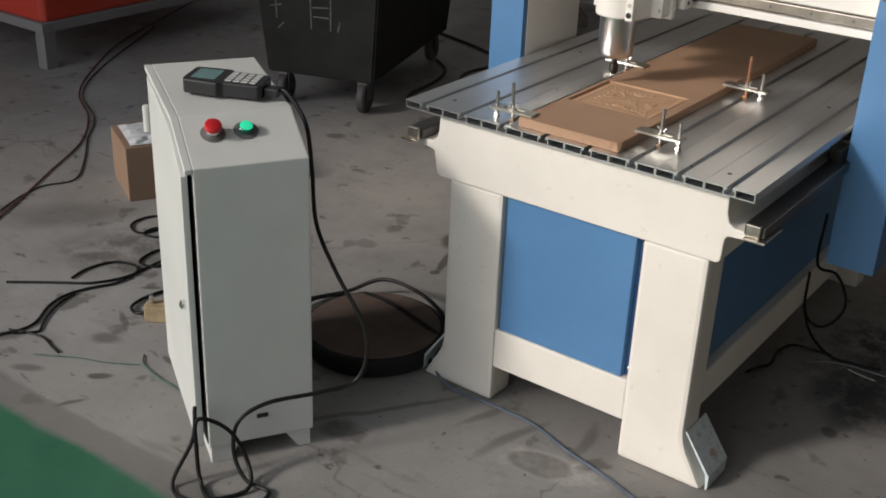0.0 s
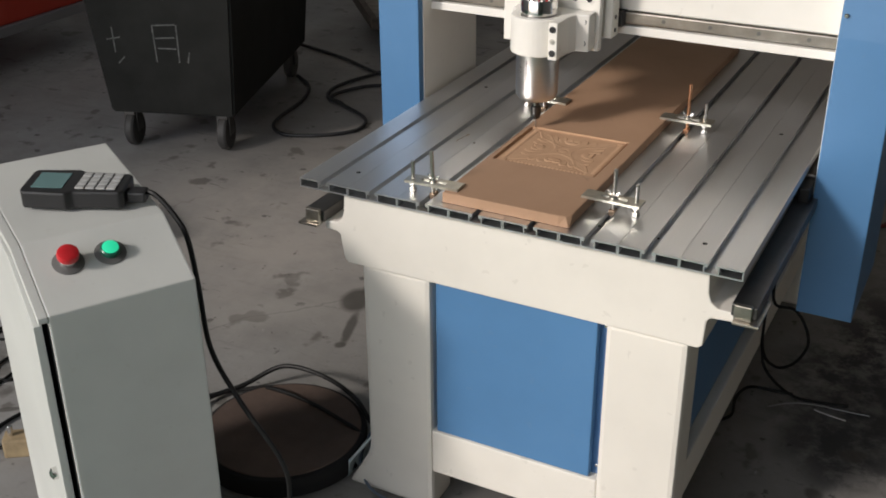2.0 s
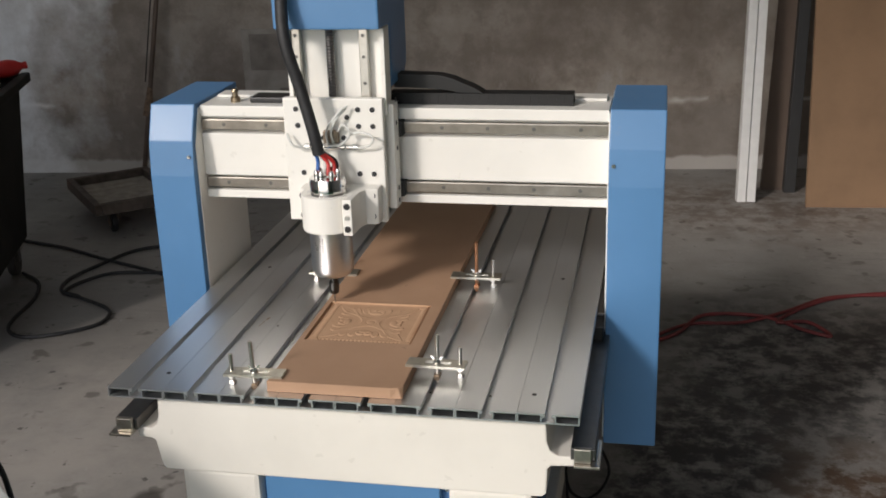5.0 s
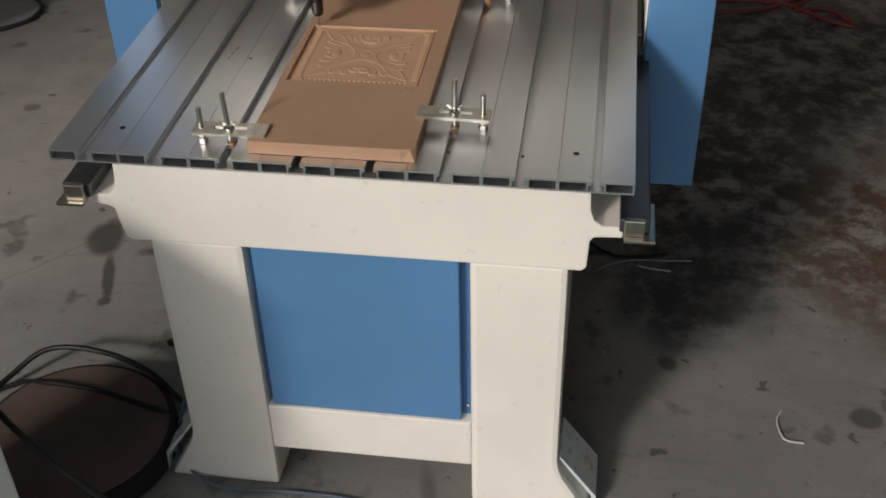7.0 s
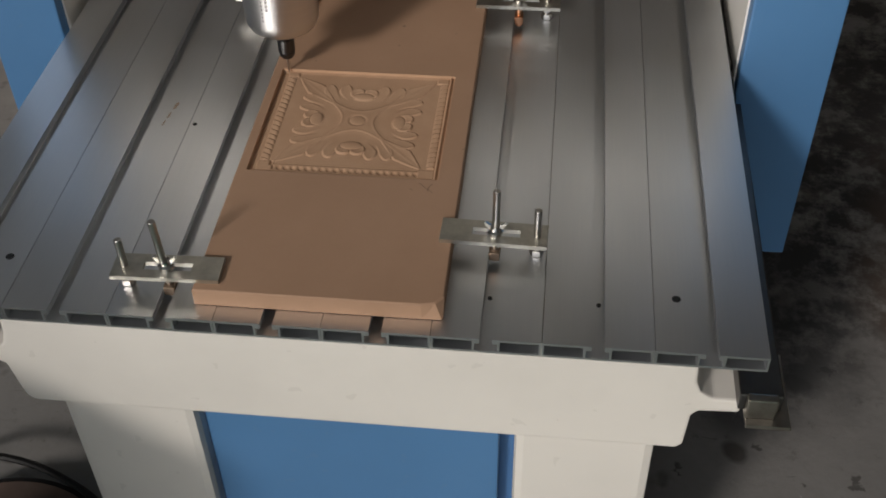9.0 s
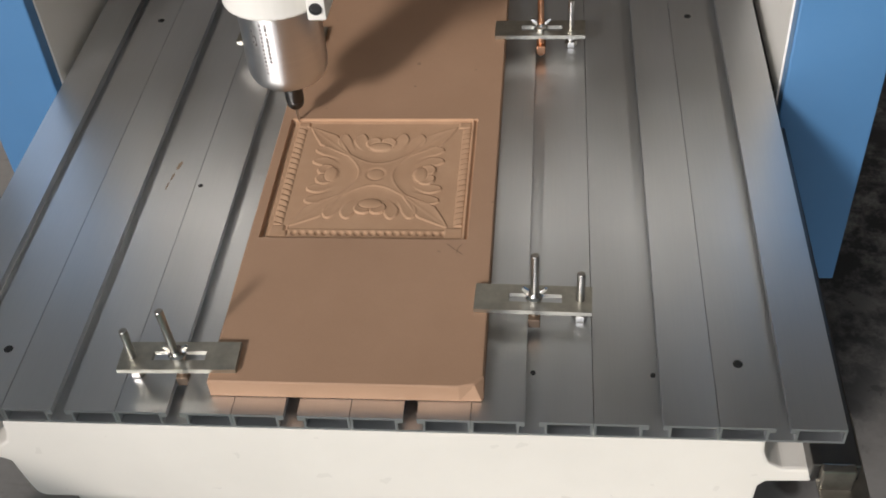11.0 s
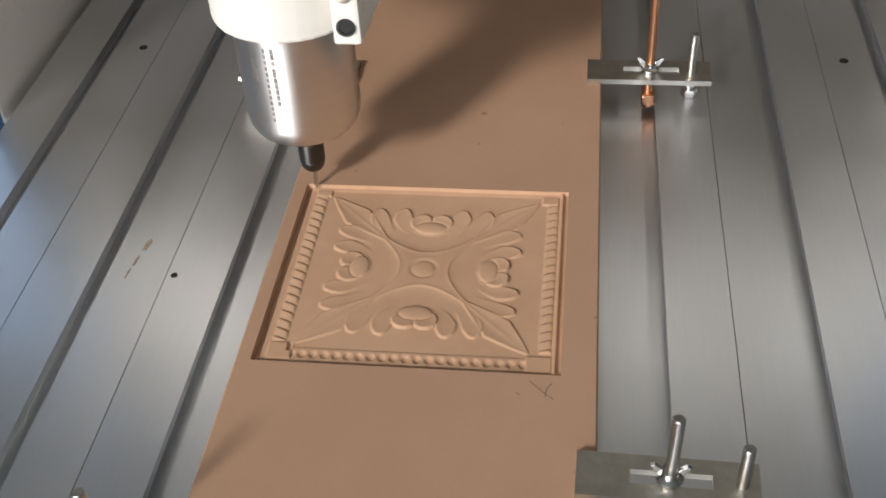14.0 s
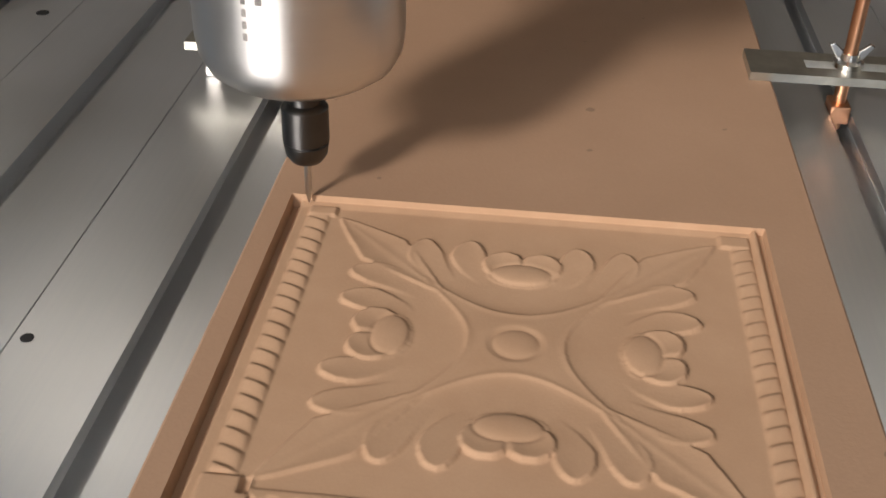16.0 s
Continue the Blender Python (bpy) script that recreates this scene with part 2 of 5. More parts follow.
# concrete floor: oil, soot with painted shade, rust, scratches and the green lane
def floor_material():
    k = Mat("worn_concrete_floor", 0.6)
    sep = k.t.nodes.new("ShaderNodeSeparateXYZ")
    warp = k.node("ShaderNodeTexNoise", Scale=3.5, Detail=5.0)
    k.link(k.co, warp.inputs["Vector"])
    sub = k.t.nodes.new("ShaderNodeVectorMath")
    sub.operation = "SUBTRACT"
    k.link(warp.outputs["Color"], sub.inputs[0])
    sub.inputs[1].default_value = (0.5, 0.5, 0.5)
    mul = k.t.nodes.new("ShaderNodeVectorMath")
    mul.operation = "SCALE"
    mul.inputs["Scale"].default_value = 0.35
    k.link(sub.outputs[0], mul.inputs[0])
    add = k.t.nodes.new("ShaderNodeVectorMath")
    k.link(k.co, add.inputs[0])
    k.link(mul.outputs[0], add.inputs[1])
    warped = add.outputs[0]
    mul2 = k.t.nodes.new("ShaderNodeVectorMath")
    mul2.operation = "SCALE"
    mul2.inputs["Scale"].default_value = 0.08
    k.link(sub.outputs[0], mul2.inputs[0])
    add2 = k.t.nodes.new("ShaderNodeVectorMath")
    k.link(k.co, add2.inputs[0])
    k.link(mul2.outputs[0], add2.inputs[1])
    warped_little = add2.outputs[0]

    blotch = k.noise(11, 7, 0.72)
    big, mid, grain = k.noise(0.9, 6, 0.6), k.noise(5, 6, 0.65), k.noise(90, 4, 0.7)
    c = k.ramp(big, [(0.25, (0.185, 0.178, 0.168)), (0.72, (0.350, 0.340, 0.322))])
    c = k.mix(k.math("MULTIPLY", k.ramp(mid, [(0.4, (0, 0, 0)), (0.7, (1, 1, 1))]), 0.5), c, (0.165, 0.158, 0.149))
    c = k.mix(k.math("MULTIPLY", grain, 0.30), c, (0.13, 0.12, 0.105))
    speck = k.ramp(k.noise(34, 4, 0.7), [(0.60, (0, 0, 0)), (0.70, (1, 1, 1))])
    c = k.mix(k.math("MULTIPLY", speck, 0.45), c, (0.09, 0.082, 0.072))
    streak = k.ramp(k.noise(3.0, 5, 0.6, (1.0, 6.0, 1.0)), [(0.58, (0, 0, 0)), (0.70, (1, 1, 1))])
    c = k.mix(k.math("MULTIPLY", streak, 0.4), c, (0.11, 0.10, 0.09))
    # paler patches, cool or brownish, over the open floor beside the machine
    for px, py, rx, ry, turn, amount, tone in ((-1.35, -0.25, 1.0, 0.75, 20, 0.36, 0), (-2.3, 0.9, 1.1, 0.9, 30, 0.5, 0), (-1.1, 1.1, 0.9, 0.8, 0, 0.75, 1), (-1.0, 2.6, 1.7, 1.1, 0, 0.65, 1), (0.9, 3.3, 1.2, 0.6, 0, 0.35, 1)):
        mp = k.t.nodes.new("ShaderNodeMapping")
        mp.vector_type = "TEXTURE"
        mp.inputs["Location"].default_value = (px, py, 0)
        mp.inputs["Rotation"].default_value = (0, 0, radians(turn))
        mp.inputs["Scale"].default_value = (rx, ry, 1)
        k.link(warped, mp.inputs["Vector"])
        ln = k.t.nodes.new("ShaderNodeVectorMath")
        ln.operation = "LENGTH"
        k.link(mp.outputs[0], ln.inputs[0])
        f = k.ramp(ln.outputs["Value"], [(0.35, (1, 1, 1)), (1.0, (0, 0, 0))])
        f = k.math("MULTIPLY", f, k.ramp(k.noise(4.0, 7, 0.68), [(0.32, (0.25, 0.25, 0.25)), (0.60, (1, 1, 1))]))
        c = k.mix(k.math("MULTIPLY", f, amount), c, (0.42, 0.385, 0.345) if tone else (0.44, 0.45, 0.45))
    # crisp flecks, scrapes and fine cracks
    fleck = k.ramp(k.noise(17, 6, 0.6), [(0.655, (0, 0, 0)), (0.675, (1, 1, 1))])
    c = k.mix(k.math("MULTIPLY", fleck, 0.75), c, (0.060, 0.056, 0.050))
    scrape = k.ramp(k.noise(5.0, 4, 0.6, (1.2, 9.0, 1.0), warped_little), [(0.665, (0, 0, 0)), (0.69, (1, 1, 1))])
    c = k.mix(k.math("MULTIPLY", scrape, 0.5), c, (0.085, 0.08, 0.075))
    white = k.ramp(k.noise(14, 5, 0.65, (3.0, 1.0, 1.0)), [(0.68, (0, 0, 0)), (0.71, (1, 1, 1))])
    c = k.mix(k.math("MULTIPLY", white, 0.45), c, (0.50, 0.49, 0.47))
    crack = k.t.nodes.new("ShaderNodeTexVoronoi")
    crack.feature = "DISTANCE_TO_EDGE"
    crack.inputs["Scale"].default_value = 1.3
    k.link(warped, crack.inputs["Vector"])
    c = k.mix(k.math("MULTIPLY", k.ramp(crack.outputs["Distance"], [(0.0, (1, 1, 1)), (0.006, (0, 0, 0))]), k.ramp(big, [(0.5, (0, 0, 0)), (0.6, (0.55, 0.55, 0.55))])), c, (0.06, 0.055, 0.05))
    # small dark drips
    drip = k.ramp(k.noise(9, 3, 0.5), [(0.62, (0, 0, 0)), (0.67, (1, 1, 1))])
    c = k.mix(k.math("MULTIPLY", drip, 0.6), c, (0.075, 0.066, 0.056))
    # pale scuffs
    scuff = k.ramp(k.noise(2.3, 7, 0.7), [(0.60, (0, 0, 0)), (0.72, (1, 1, 1))])
    c = k.mix(k.math("MULTIPLY", scuff, 0.5), c, (0.42, 0.40, 0.37))

    def stain(c, x, y, rx, ry, turn, dark, amount, edge=0.55, vec=None):
        mp = k.t.nodes.new("ShaderNodeMapping")
        mp.vector_type = "TEXTURE"
        mp.inputs["Location"].default_value = (x, y, 0)
        mp.inputs["Rotation"].default_value = (0, 0, radians(turn))
        mp.inputs["Scale"].default_value = (rx, ry, 1)
        k.link(vec or warped, mp.inputs["Vector"])
        ln = k.t.nodes.new("ShaderNodeVectorMath")
        ln.operation = "LENGTH"
        k.link(mp.outputs[0], ln.inputs[0])
        f = k.ramp(ln.outputs["Value"], [(edge, (1, 1, 1)), (1.0, (0, 0, 0))])
        f = k.math("MULTIPLY", f, amount)
        if rx > 0.13 and amount > 0.5:
            f = k.math("MULTIPLY", f, k.ramp(blotch, [(0.42, (0.12, 0.12, 0.12)), (0.56, (1.2, 1.2, 1.2))]), True)
        return k.mix(f, c, dark)

    # the blackest tone serves for soot and for deepening the machine's shade
    soot_shade, rust, oil, pale = (0.030, 0.032, 0.034), (0.095, 0.062, 0.042), (0.06, 0.054, 0.046), (0.46, 0.44, 0.40)
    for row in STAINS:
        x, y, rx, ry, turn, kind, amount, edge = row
        c = stain(c, x, y, rx, ry, turn, {"soot_shade": soot_shade, "rust": rust, "oil": oil, "pale": pale}[kind], amount, edge, warped_little if rx < 0.3 else warped)
    # green lane with its grey border strip
    k.link(warped_little, sep.inputs[0])
    edge_strip = k.ramp(k.math("ADD", k.math("MULTIPLY", sep.outputs[1], -10.0), -6.0), [(0.00, (0, 0, 0)), (0.12, (1, 1, 1))])
    c = k.mix(k.math("MULTIPLY", edge_strip, 0.6), c, (0.135, 0.130, 0.122))
    lane = k.ramp(k.math("ADD", k.math("MULTIPLY", sep.outputs[1], -10.0), -6.75), [(0.0, (0, 0, 0)), (0.25, (1, 1, 1))])
    green = k.ramp(mid, [(0.3, (0.020, 0.105, 0.058)), (0.75, (0.045, 0.165, 0.095))])
    c = k.mix(lane, c, green)
    k.color(c)
    k.roughness(mid, 0.42, 0.75)
    k.bump(k.math("ADD", k.math("MULTIPLY", grain, 0.5), mid), 0.25, 0.004)
    return k.m


STAINS_BEYOND_COLUMN_A = [
    # next two rows: soot that also paints in the machine's deep shade
    (0.6, 0.72, 0.2, 0.3, 0, "soot_shade", 0.5, 0.4),
    (0.72, 1.35, 0.4, 0.35, 0, "soot_shade", 0.6, 0.4),
    (0.98, 0.72, 0.32, 0.3, 20, "rust", 0.55, 0.4),
    (1.35, 0.35, 0.35, 0.45, 0, "pale", 0.3, 0.3),
    (0.64, 1.0, 0.3, 0.62, -8, "soot_shade", 0.9, 0.45),
    (0.95, 1.75, 0.55, 0.65, 10, "soot_shade", 0.85, 0.4),
    (0.55, 0.62, 0.14, 0.16, 0, "soot_shade", 0.8, 0.4),
    (1.05, 0.86, 0.36, 0.48, 10, "rust", 0.85, 0.45),
    (1.6, 2.0, 0.6, 0.9, 0, "soot_shade", 0.6, 0.2),
    (0.87, 0.31, 0.035, 0.03, 0, "oil", 0.75, 0.7),
    (0.52, 0.43, 0.025, 0.025, 0, "oil", 0.8, 0.6),
]
STAINS_BEYOND_COLUMN_B = [
    (0.56, 0.6, 0.03, 0.03, 0, "oil", 0.8, 0.6),
    (0.9, 3.4, 0.9, 0.6, 0, "rust", 0.6, 0.3),
]
STAINS_BY_MACHINE_A = [
    (-0.735, 0.7, 0.05, 0.075, 20, "oil", 0.85, 0.7),
    (-0.665, 0.56, 0.016, 0.11, 20, "oil", 0.8, 0.6),
    (-0.64, 0.47, 0.018, 0.022, 0, "oil", 0.8, 0.6),
    (-0.62, 0.66, 0.03, 0.018, 0, "oil", 0.5, 0.6),
    # small dark patch on the floor below the right column
    (0.44, 0.62, 0.05, 0.12, -10, "soot_shade", 0.6, 0.3),
    (0.09, -0.1, 0.16, 0.055, 10, "pale", 0.6, 0.6),
    (0.075, -0.105, 0.075, 0.045, 10, "oil", 0.5, 0.8),
    (-0.35, -0.27, 0.055, 0.04, 30, "oil", 0.7, 0.5),
    (-0.03, -0.06, 0.02, 0.14, -12, "oil", 0.55, 0.4),
    (0.1, 0.02, 0.018, 0.12, 12, "oil", 0.5, 0.4),
    (-0.13, -0.02, 0.016, 0.1, -20, "oil", 0.5, 0.4),
]
STAINS_BY_MACHINE_B = [
    (-0.36, -0.2, 0.012, 0.36, -35, "oil", 0.6, 0.5),
    (-0.5, 2.6, 1.2, 0.8, 0, "oil", 0.2, 0.2),
]
STAINS_BY_CABINET_A = [
    (-1.42, 0.02, 0.32, 0.16, 35, "oil", 0.55, 0.4),
    (-1.75, 0.05, 0.25, 0.12, 50, "oil", 0.45, 0.4),
    (-1.05, -0.35, 0.05, 0.03, 20, "oil", 0.6, 0.5),
    (-1.25, -0.5, 0.06, 0.03, 60, "oil", 0.6, 0.5),
    (-1.7, 1.9, 0.5, 0.7, 0, "rust", 0.2, 0.2),
    (-2.0, 1.9, 0.4, 0.3, 30, "soot_shade", 0.45, 0.3),
    (-0.93, -0.468, 0.035, 0.014, 35, "oil", 0.8, 0.6),
    (-1.45, -0.07, 0.09, 0.03, 40, "oil", 0.6, 0.5),
    (-1.18, -0.1, 0.035, 0.012, 40, "oil", 0.75, 0.6),
    (-0.88, -0.585, 0.045, 0.01, 70, "oil", 0.7, 0.6),
    (-0.85, -0.32, 0.03, 0.01, -10, "oil", 0.7, 0.6),
]
STAINS_BY_CABINET_B = [
    (-1.095, -0.265, 0.012, 0.06, 60, "oil", 0.6, 0.6),
    (-1.08, -0.56, 0.05, 0.02, 30, "oil", 0.6, 0.5),
    (-1.2, 0.11, 0.05, 0.03, 10, "oil", 0.5, 0.5),
    (-0.9, 0.55, 0.22, 0.1, 40, "pale", 0.25, 0.3),
]
STAINS = STAINS_BEYOND_COLUMN_A + STAINS_BEYOND_COLUMN_B + STAINS_BY_MACHINE_A + STAINS_BY_MACHINE_B + STAINS_BY_CABINET_A + STAINS_BY_CABINET_B
FLOOR = floor_material()

# back wall: stained cement render, darker foot with a broken pale line above it
k = Mat("stained_cement_wall", 0.85)
sep = k.t.nodes.new("ShaderNodeSeparateXYZ")
k.link(k.co, sep.inputs[0])
big, mid, fine = k.noise(1.7, 7, 0.66), k.noise(4.5, 7, 0.7), k.noise(45, 4, 0.7)
c = k.ramp(big, [(0.36, (0.175, 0.145, 0.118)), (0.62, (0.355, 0.312, 0.268))])
c = k.mix(k.math("MULTIPLY", k.ramp(mid, [(0.47, (0, 0, 0)), (0.60, (1, 1, 1))]), 0.55), c, (0.150, 0.118, 0.092))
c = k.mix(k.math("MULTIPLY", k.ramp(k.noise(2.8, 8, 0.75, (1.0, 1.0, 0.5)), [(0.58, (0, 0, 0)), (0.66, (1, 1, 1))]), 0.45), c, (0.42, 0.395, 0.365))
c = k.mix(k.math("MULTIPLY", fine, 0.25), c, (0.14, 0.125, 0.11))
high = k.math("ADD", sep.outputs[2], k.math("MULTIPLY", k.noise(2.2, 4), 0.12))
foot = k.ramp(high, [(0.36, (1, 1, 1)), (0.44, (0, 0, 0))])
c = k.mix(k.math("MULTIPLY", foot, 0.45), c, (0.13, 0.115, 0.10))
near_line = k.ramp(k.math("ABSOLUTE", k.math("SUBTRACT", high, 0.42)), [(0.0, (1, 1, 1)), (0.016, (0, 0, 0))])
gaps = k.ramp(k.noise(3.0, 3), [(0.52, (0, 0, 0)), (0.60, (1, 1, 1))])
c = k.mix(k.math("MULTIPLY", near_line, gaps), c, (0.62, 0.60, 0.56))
low = k.ramp(k.math("ADD", sep.outputs[2], k.math("MULTIPLY", k.noise(9, 3), 0.05)), [(0.085, (1, 1, 1)), (0.10, (0, 0, 0))])
c = k.mix(k.math("MULTIPLY", low, 0.75), c, (0.45, 0.43, 0.40))
# bluish whitewash at the left, its colour raised for light falling there
lit_wash = k.ramp(k.math("ADD", k.math("ADD", sep.outputs[0], 0.9), k.math("MULTIPLY", k.noise(1.6, 6, 0.65), 1.6)), [(0.0, (1, 1, 1)), (0.35, (0, 0, 0))])
c = k.mix(k.math("MULTIPLY", lit_wash, k.math("MULTIPLY", mid, 1.6, True)), c, (0.66, 0.67, 0.675))
k.color(c)
k.bump(k.math("ADD", mid, k.math("MULTIPLY", fine, 0.4)), 0.35, 0.01)
WALL = k.m
# tones of the unseen walls and roof, chosen for how much they bounce
HALL = plain("unseen_hall_wall", (0.30, 0.29, 0.275), 0.85, 0.15, 2)
CEIL = plain("unseen_roof", (0.58, 0.58, 0.57), 0.6, 0.15, 2)

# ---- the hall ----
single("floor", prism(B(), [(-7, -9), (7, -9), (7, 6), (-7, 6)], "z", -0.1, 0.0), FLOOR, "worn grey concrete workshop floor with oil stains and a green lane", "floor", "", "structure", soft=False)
BACK = pose(-0.9, 3.84, 0, 0, 0, 6)
single("wall_back", box(B(), -5.0, 5.4, 0, 0.2, 0, 6.6), WALL, "stained grey cement workshop wall", "wall", "", "structure", BACK)
# side walls out of view, added to close the hall
single("wall_left", box(B(), -6.2, -6.0, -5, 4.5, 0, 6.6), HALL, "plain hall wall out of view", "wall", "", "structure")
single("wall_right", box(B(), 4.6, 4.8, -5, 5.0, 0, 6.6), HALL, "plain hall wall out of view", "wall", "", "structure")
# added front wall behind the camera; opening edges limit where sun reaches
front = B()
box(front, -6.0, -5.3, -5.2, -5.0, 0, 6.6)
box(front, 1.3, 4.6, -5.2, -5.0, 0, 6.6)
box(front, -5.3, 1.3, -5.2, -5.0, 6.1, 6.6)
single("wall_front", front, HALL, "unseen hall wall, its opening sized to trim the sun", "wall", "", "structure")
# added roof, never in view, kept pale to reflect in the table
single("ceiling", box(B(), -6.4, 5.0, -5.2, 5.6, 6.6, 6.7), CEIL, "unseen roof of the hall, pale for its reflection", "ceiling", "", "structure")
PATCH = plain("patch_cement", (0.27, 0.245, 0.215), 0.85, 0.2, 12, 0.2)
panel = B()
box(panel, -0.66, -0.25, -0.014, 0.0, 0.26, 0.735, 0.004)
patch = single("wall_patch", panel, PATCH, "raised grey cement panel with sunken squares on the wall", "wall panel", "", "structure", BACK)
# recesses given as flat plates, their shade put into a darker tone
for x0, x1, z0_, z1_ in ((-0.62, -0.42, 0.53, 0.71), (-0.48, -0.28, 0.28, 0.44)):
    b = B()
    box(b, x0, x1, -0.018, -0.0145, z0_, z1_, 0.002)
    part("square", b, plain("recess_shade_cement", (0.17, 0.15, 0.13), 0.85, 0.25, 14, 0.2), patch, "darker square standing for a shaded recess")

# ---- the engraving machine ----
router = thing("cnc_router", pose(0, 0, 0), "ivory and blue engraving machine with a slotted aluminium table", "cnc machine")

# bed casting, with shelves for the rails
bed = [(-0.322, H - 0.019), (-0.325, H - 0.062), (-0.330, H - 0.078), (-0.341, H - 0.086), (-0.366, H - 0.086), (-0.366, H - 0.103),
       (-0.342, H - 0.105), (-0.335, H - 0.109), (-0.329, H - 0.146), (-0.326, H - 0.158), (-0.319, H - 0.164),
       (0.338, H - 0.164), (0.345, H - 0.158), (0.347, H - 0.112), (0.353, H - 0.105), (0.391, H - 0.103), (0.391, H - 0.086),
       (0.364, H - 0.086), (0.352, H - 0.078), (0.346, H - 0.062), (0.344, H - 0.019)]
part("bed", prism(B(), bed, "y", 0.022, 1.27, 0.003), IVORY, router, "ivory painted bed casting")
for x0, x1 in ((-0.400, -0.360), (0.385, 0.425)):
    rail = B()
    box(rail, x0, x1, 0.012, 1.18, H - 0.0855, H - 0.064, 0.002)
    r = part("guide_rail", rail, DARKSTEEL, router, "dark steel guide rail")
    cap = B()
    box(cap, *((-0.406, -0.3665) if x0 < 0 else (0.3915, 0.433)), -0.006, 0.085, H - 0.0905, H - 0.0860, 0.001)
    part("end_stop", cap, ENDSTEEL, r, "bright steel end plate")
    hook = B()
    box(hook, x0 + 0.006, x1 - 0.006, 0.002, 0.0115, H - 0.086, H - 0.060, 0.002)
    part("stop_block", hook, ENDSTEEL, r)

# legs with flared feet
def leg(x_in, x_out, y0, y1, tip):
    pts = [(x_in, 0.0), (x_in, H - 0.1645), (x_out, H - 0.1645), (x_out, 0.115), (x_out + (tip - x_out) * 0.12, 0.085), (tip, 0.0)]
    return prism(B(), pts, "y", y0, y1, 0.010)


for y0, y1 in ((0.032, 0.115), (1.19, 1.26)):
    for x_in, x_out, tip in ((-0.155, -0.297, -0.352), (0.179, 0.321, 0.377)):
        lg = part("leg", leg(x_in, x_out, y0, y1, tip if y0 < 0.1 else x_out), IVORY, router)
        if y0 < 0.1:
            s = 1 if tip > 0 else -1
            plate = B()
            prism(plate, [(x_out + s * 0.0015, 0.118), (x_out + s * 0.0045, 0.121), (x_out + s * 0.066, 0.035), (x_out + s * 0.066, 0.002), (x_out + s * 0.061, 0.002), (x_out + s * 0.058, 0.035)], "y", y0 + 0.010, y1 + 0.02, 0.001)
            ft = part("foot_plate", plate, GALV, lg, "galvanised sloping foot plate")
            hole = B()
            way = Vector((s * 0.81, 0, 0.58)).normalized()
            lathe(hole, [(0.004, 0), (0.011, 0.0005), (0.012, 0.003), (0.009, 0.004), (0.005, 0.004)], (x_out + s * 0.048, y0 + 0.06, 0.0585), way, 14)
            part("bolt_hole", hole, CHROME, lg, "shiny washer in the foot plate")
    bar = B()
    box(bar, -0.156, 0.180, y0 + 0.003, y1 - 0.01, H - 0.595, H - 0.497, 0.004)
    part("crossbar", bar, IVORY, router)
for x0, x1 in ((-0.296, -0.24), (0.265, 0.320)):
    bar = B()
    box(bar, x0, x1, 0.114, 1.191, 0.150, 0.232, 0.004)
    part("side_bar", bar, IVORY, router)
    pn = B()
    box(pn, x0 + 0.022, x1 - 0.022, 0.114, 1.191, 0.231, H - 0.165, 0.002)
    part("side_panel", pn, BLUE, router, "blue side panel")

# blue front panel with a screwed flange
back = B()
box(back, -0.1555, 0.1795, 0.056, 0.060, H - 0.4975, H - 0.1645)
fp = part("panel_flange", back, BLUE_DARK, router)
door = B()
box(door, -0.146, 0.163, 0.038, 0.0555, H - 0.4955, H - 0.167, 0.002)
part("front_panel", door, BLUE, router, "blue sheet steel front panel")
for x in (-0.151, 0.172):
    for z in (H - 0.185, H - 0.478):
        part("screw", lathe(B(), [(0.0035, 0), (0.0035, 0.002), (0.002, 0.003)], (x, 0.056, z), (0, -1, 0), 10), CHROME, fp)

# slotted table: eight hollow extrusions side by side
def extrusion():
    bm = B()
    w, t, y0, y1 = 0.0497, 0.0175, 0.0, 1.30
    for s in (-1, 1):
        a = [(s * 0.0058, 0), (s * w, 0), (s * w, -0.0026), (s * 0.0058, -0.0026)]
        prism(bm, a, "y", y0, y1)
        prism(bm, [(s * w, -0.0026), (s * w, -t + 0.0026), (s * (w - 0.002), -t + 0.0026), (s * (w - 0.002), -0.0026)], "y", y0, y1)
        prism(bm, [(s * 0.0085, -0.0026), (s * 0.0058, -0.0026), (s * 0.0058, -0.006), (s * 0.0085, -0.006)], "y", y0, y1)
        prism(bm, [(s * 0.0125, -0.0026), (s * 0.0085, -0.0026), (s * 0.0085, -0.006), (s * 0.0105, -0.006), (s * 0.0105, -0.0125), (s * 0.0125, -0.0125)], "y", y0, y1)
        prism(bm, [(s * 0.0125, -0.0125), (s * 0.0105, -0.0125), (s * 0.0105, -t + 0.0026), (s * 0.0125, -t + 0.0026)], "y", y0, y1)
    prism(bm, [(-w, -t + 0.0026), (w, -t + 0.0026), (w, -t), (-w, -t)], "y", y0, y1)
    bmesh.ops.remove_doubles(bm, verts=bm.verts[:], dist=0.00002)
    return mesh_of("table_extrusion", bm, ALU, False)


ext = extrusion()
for i in range(8):
    o = part("table_extrusion", ext, None, router, "" if i else "hollow milled aluminium extrusion with a slot")
    o.location = (-0.35 + 0.1 * i, 0, H)
RUSTMARK = plain("rust_streak", (0.36, 0.27, 0.19), 0.6, 0.3, 200)
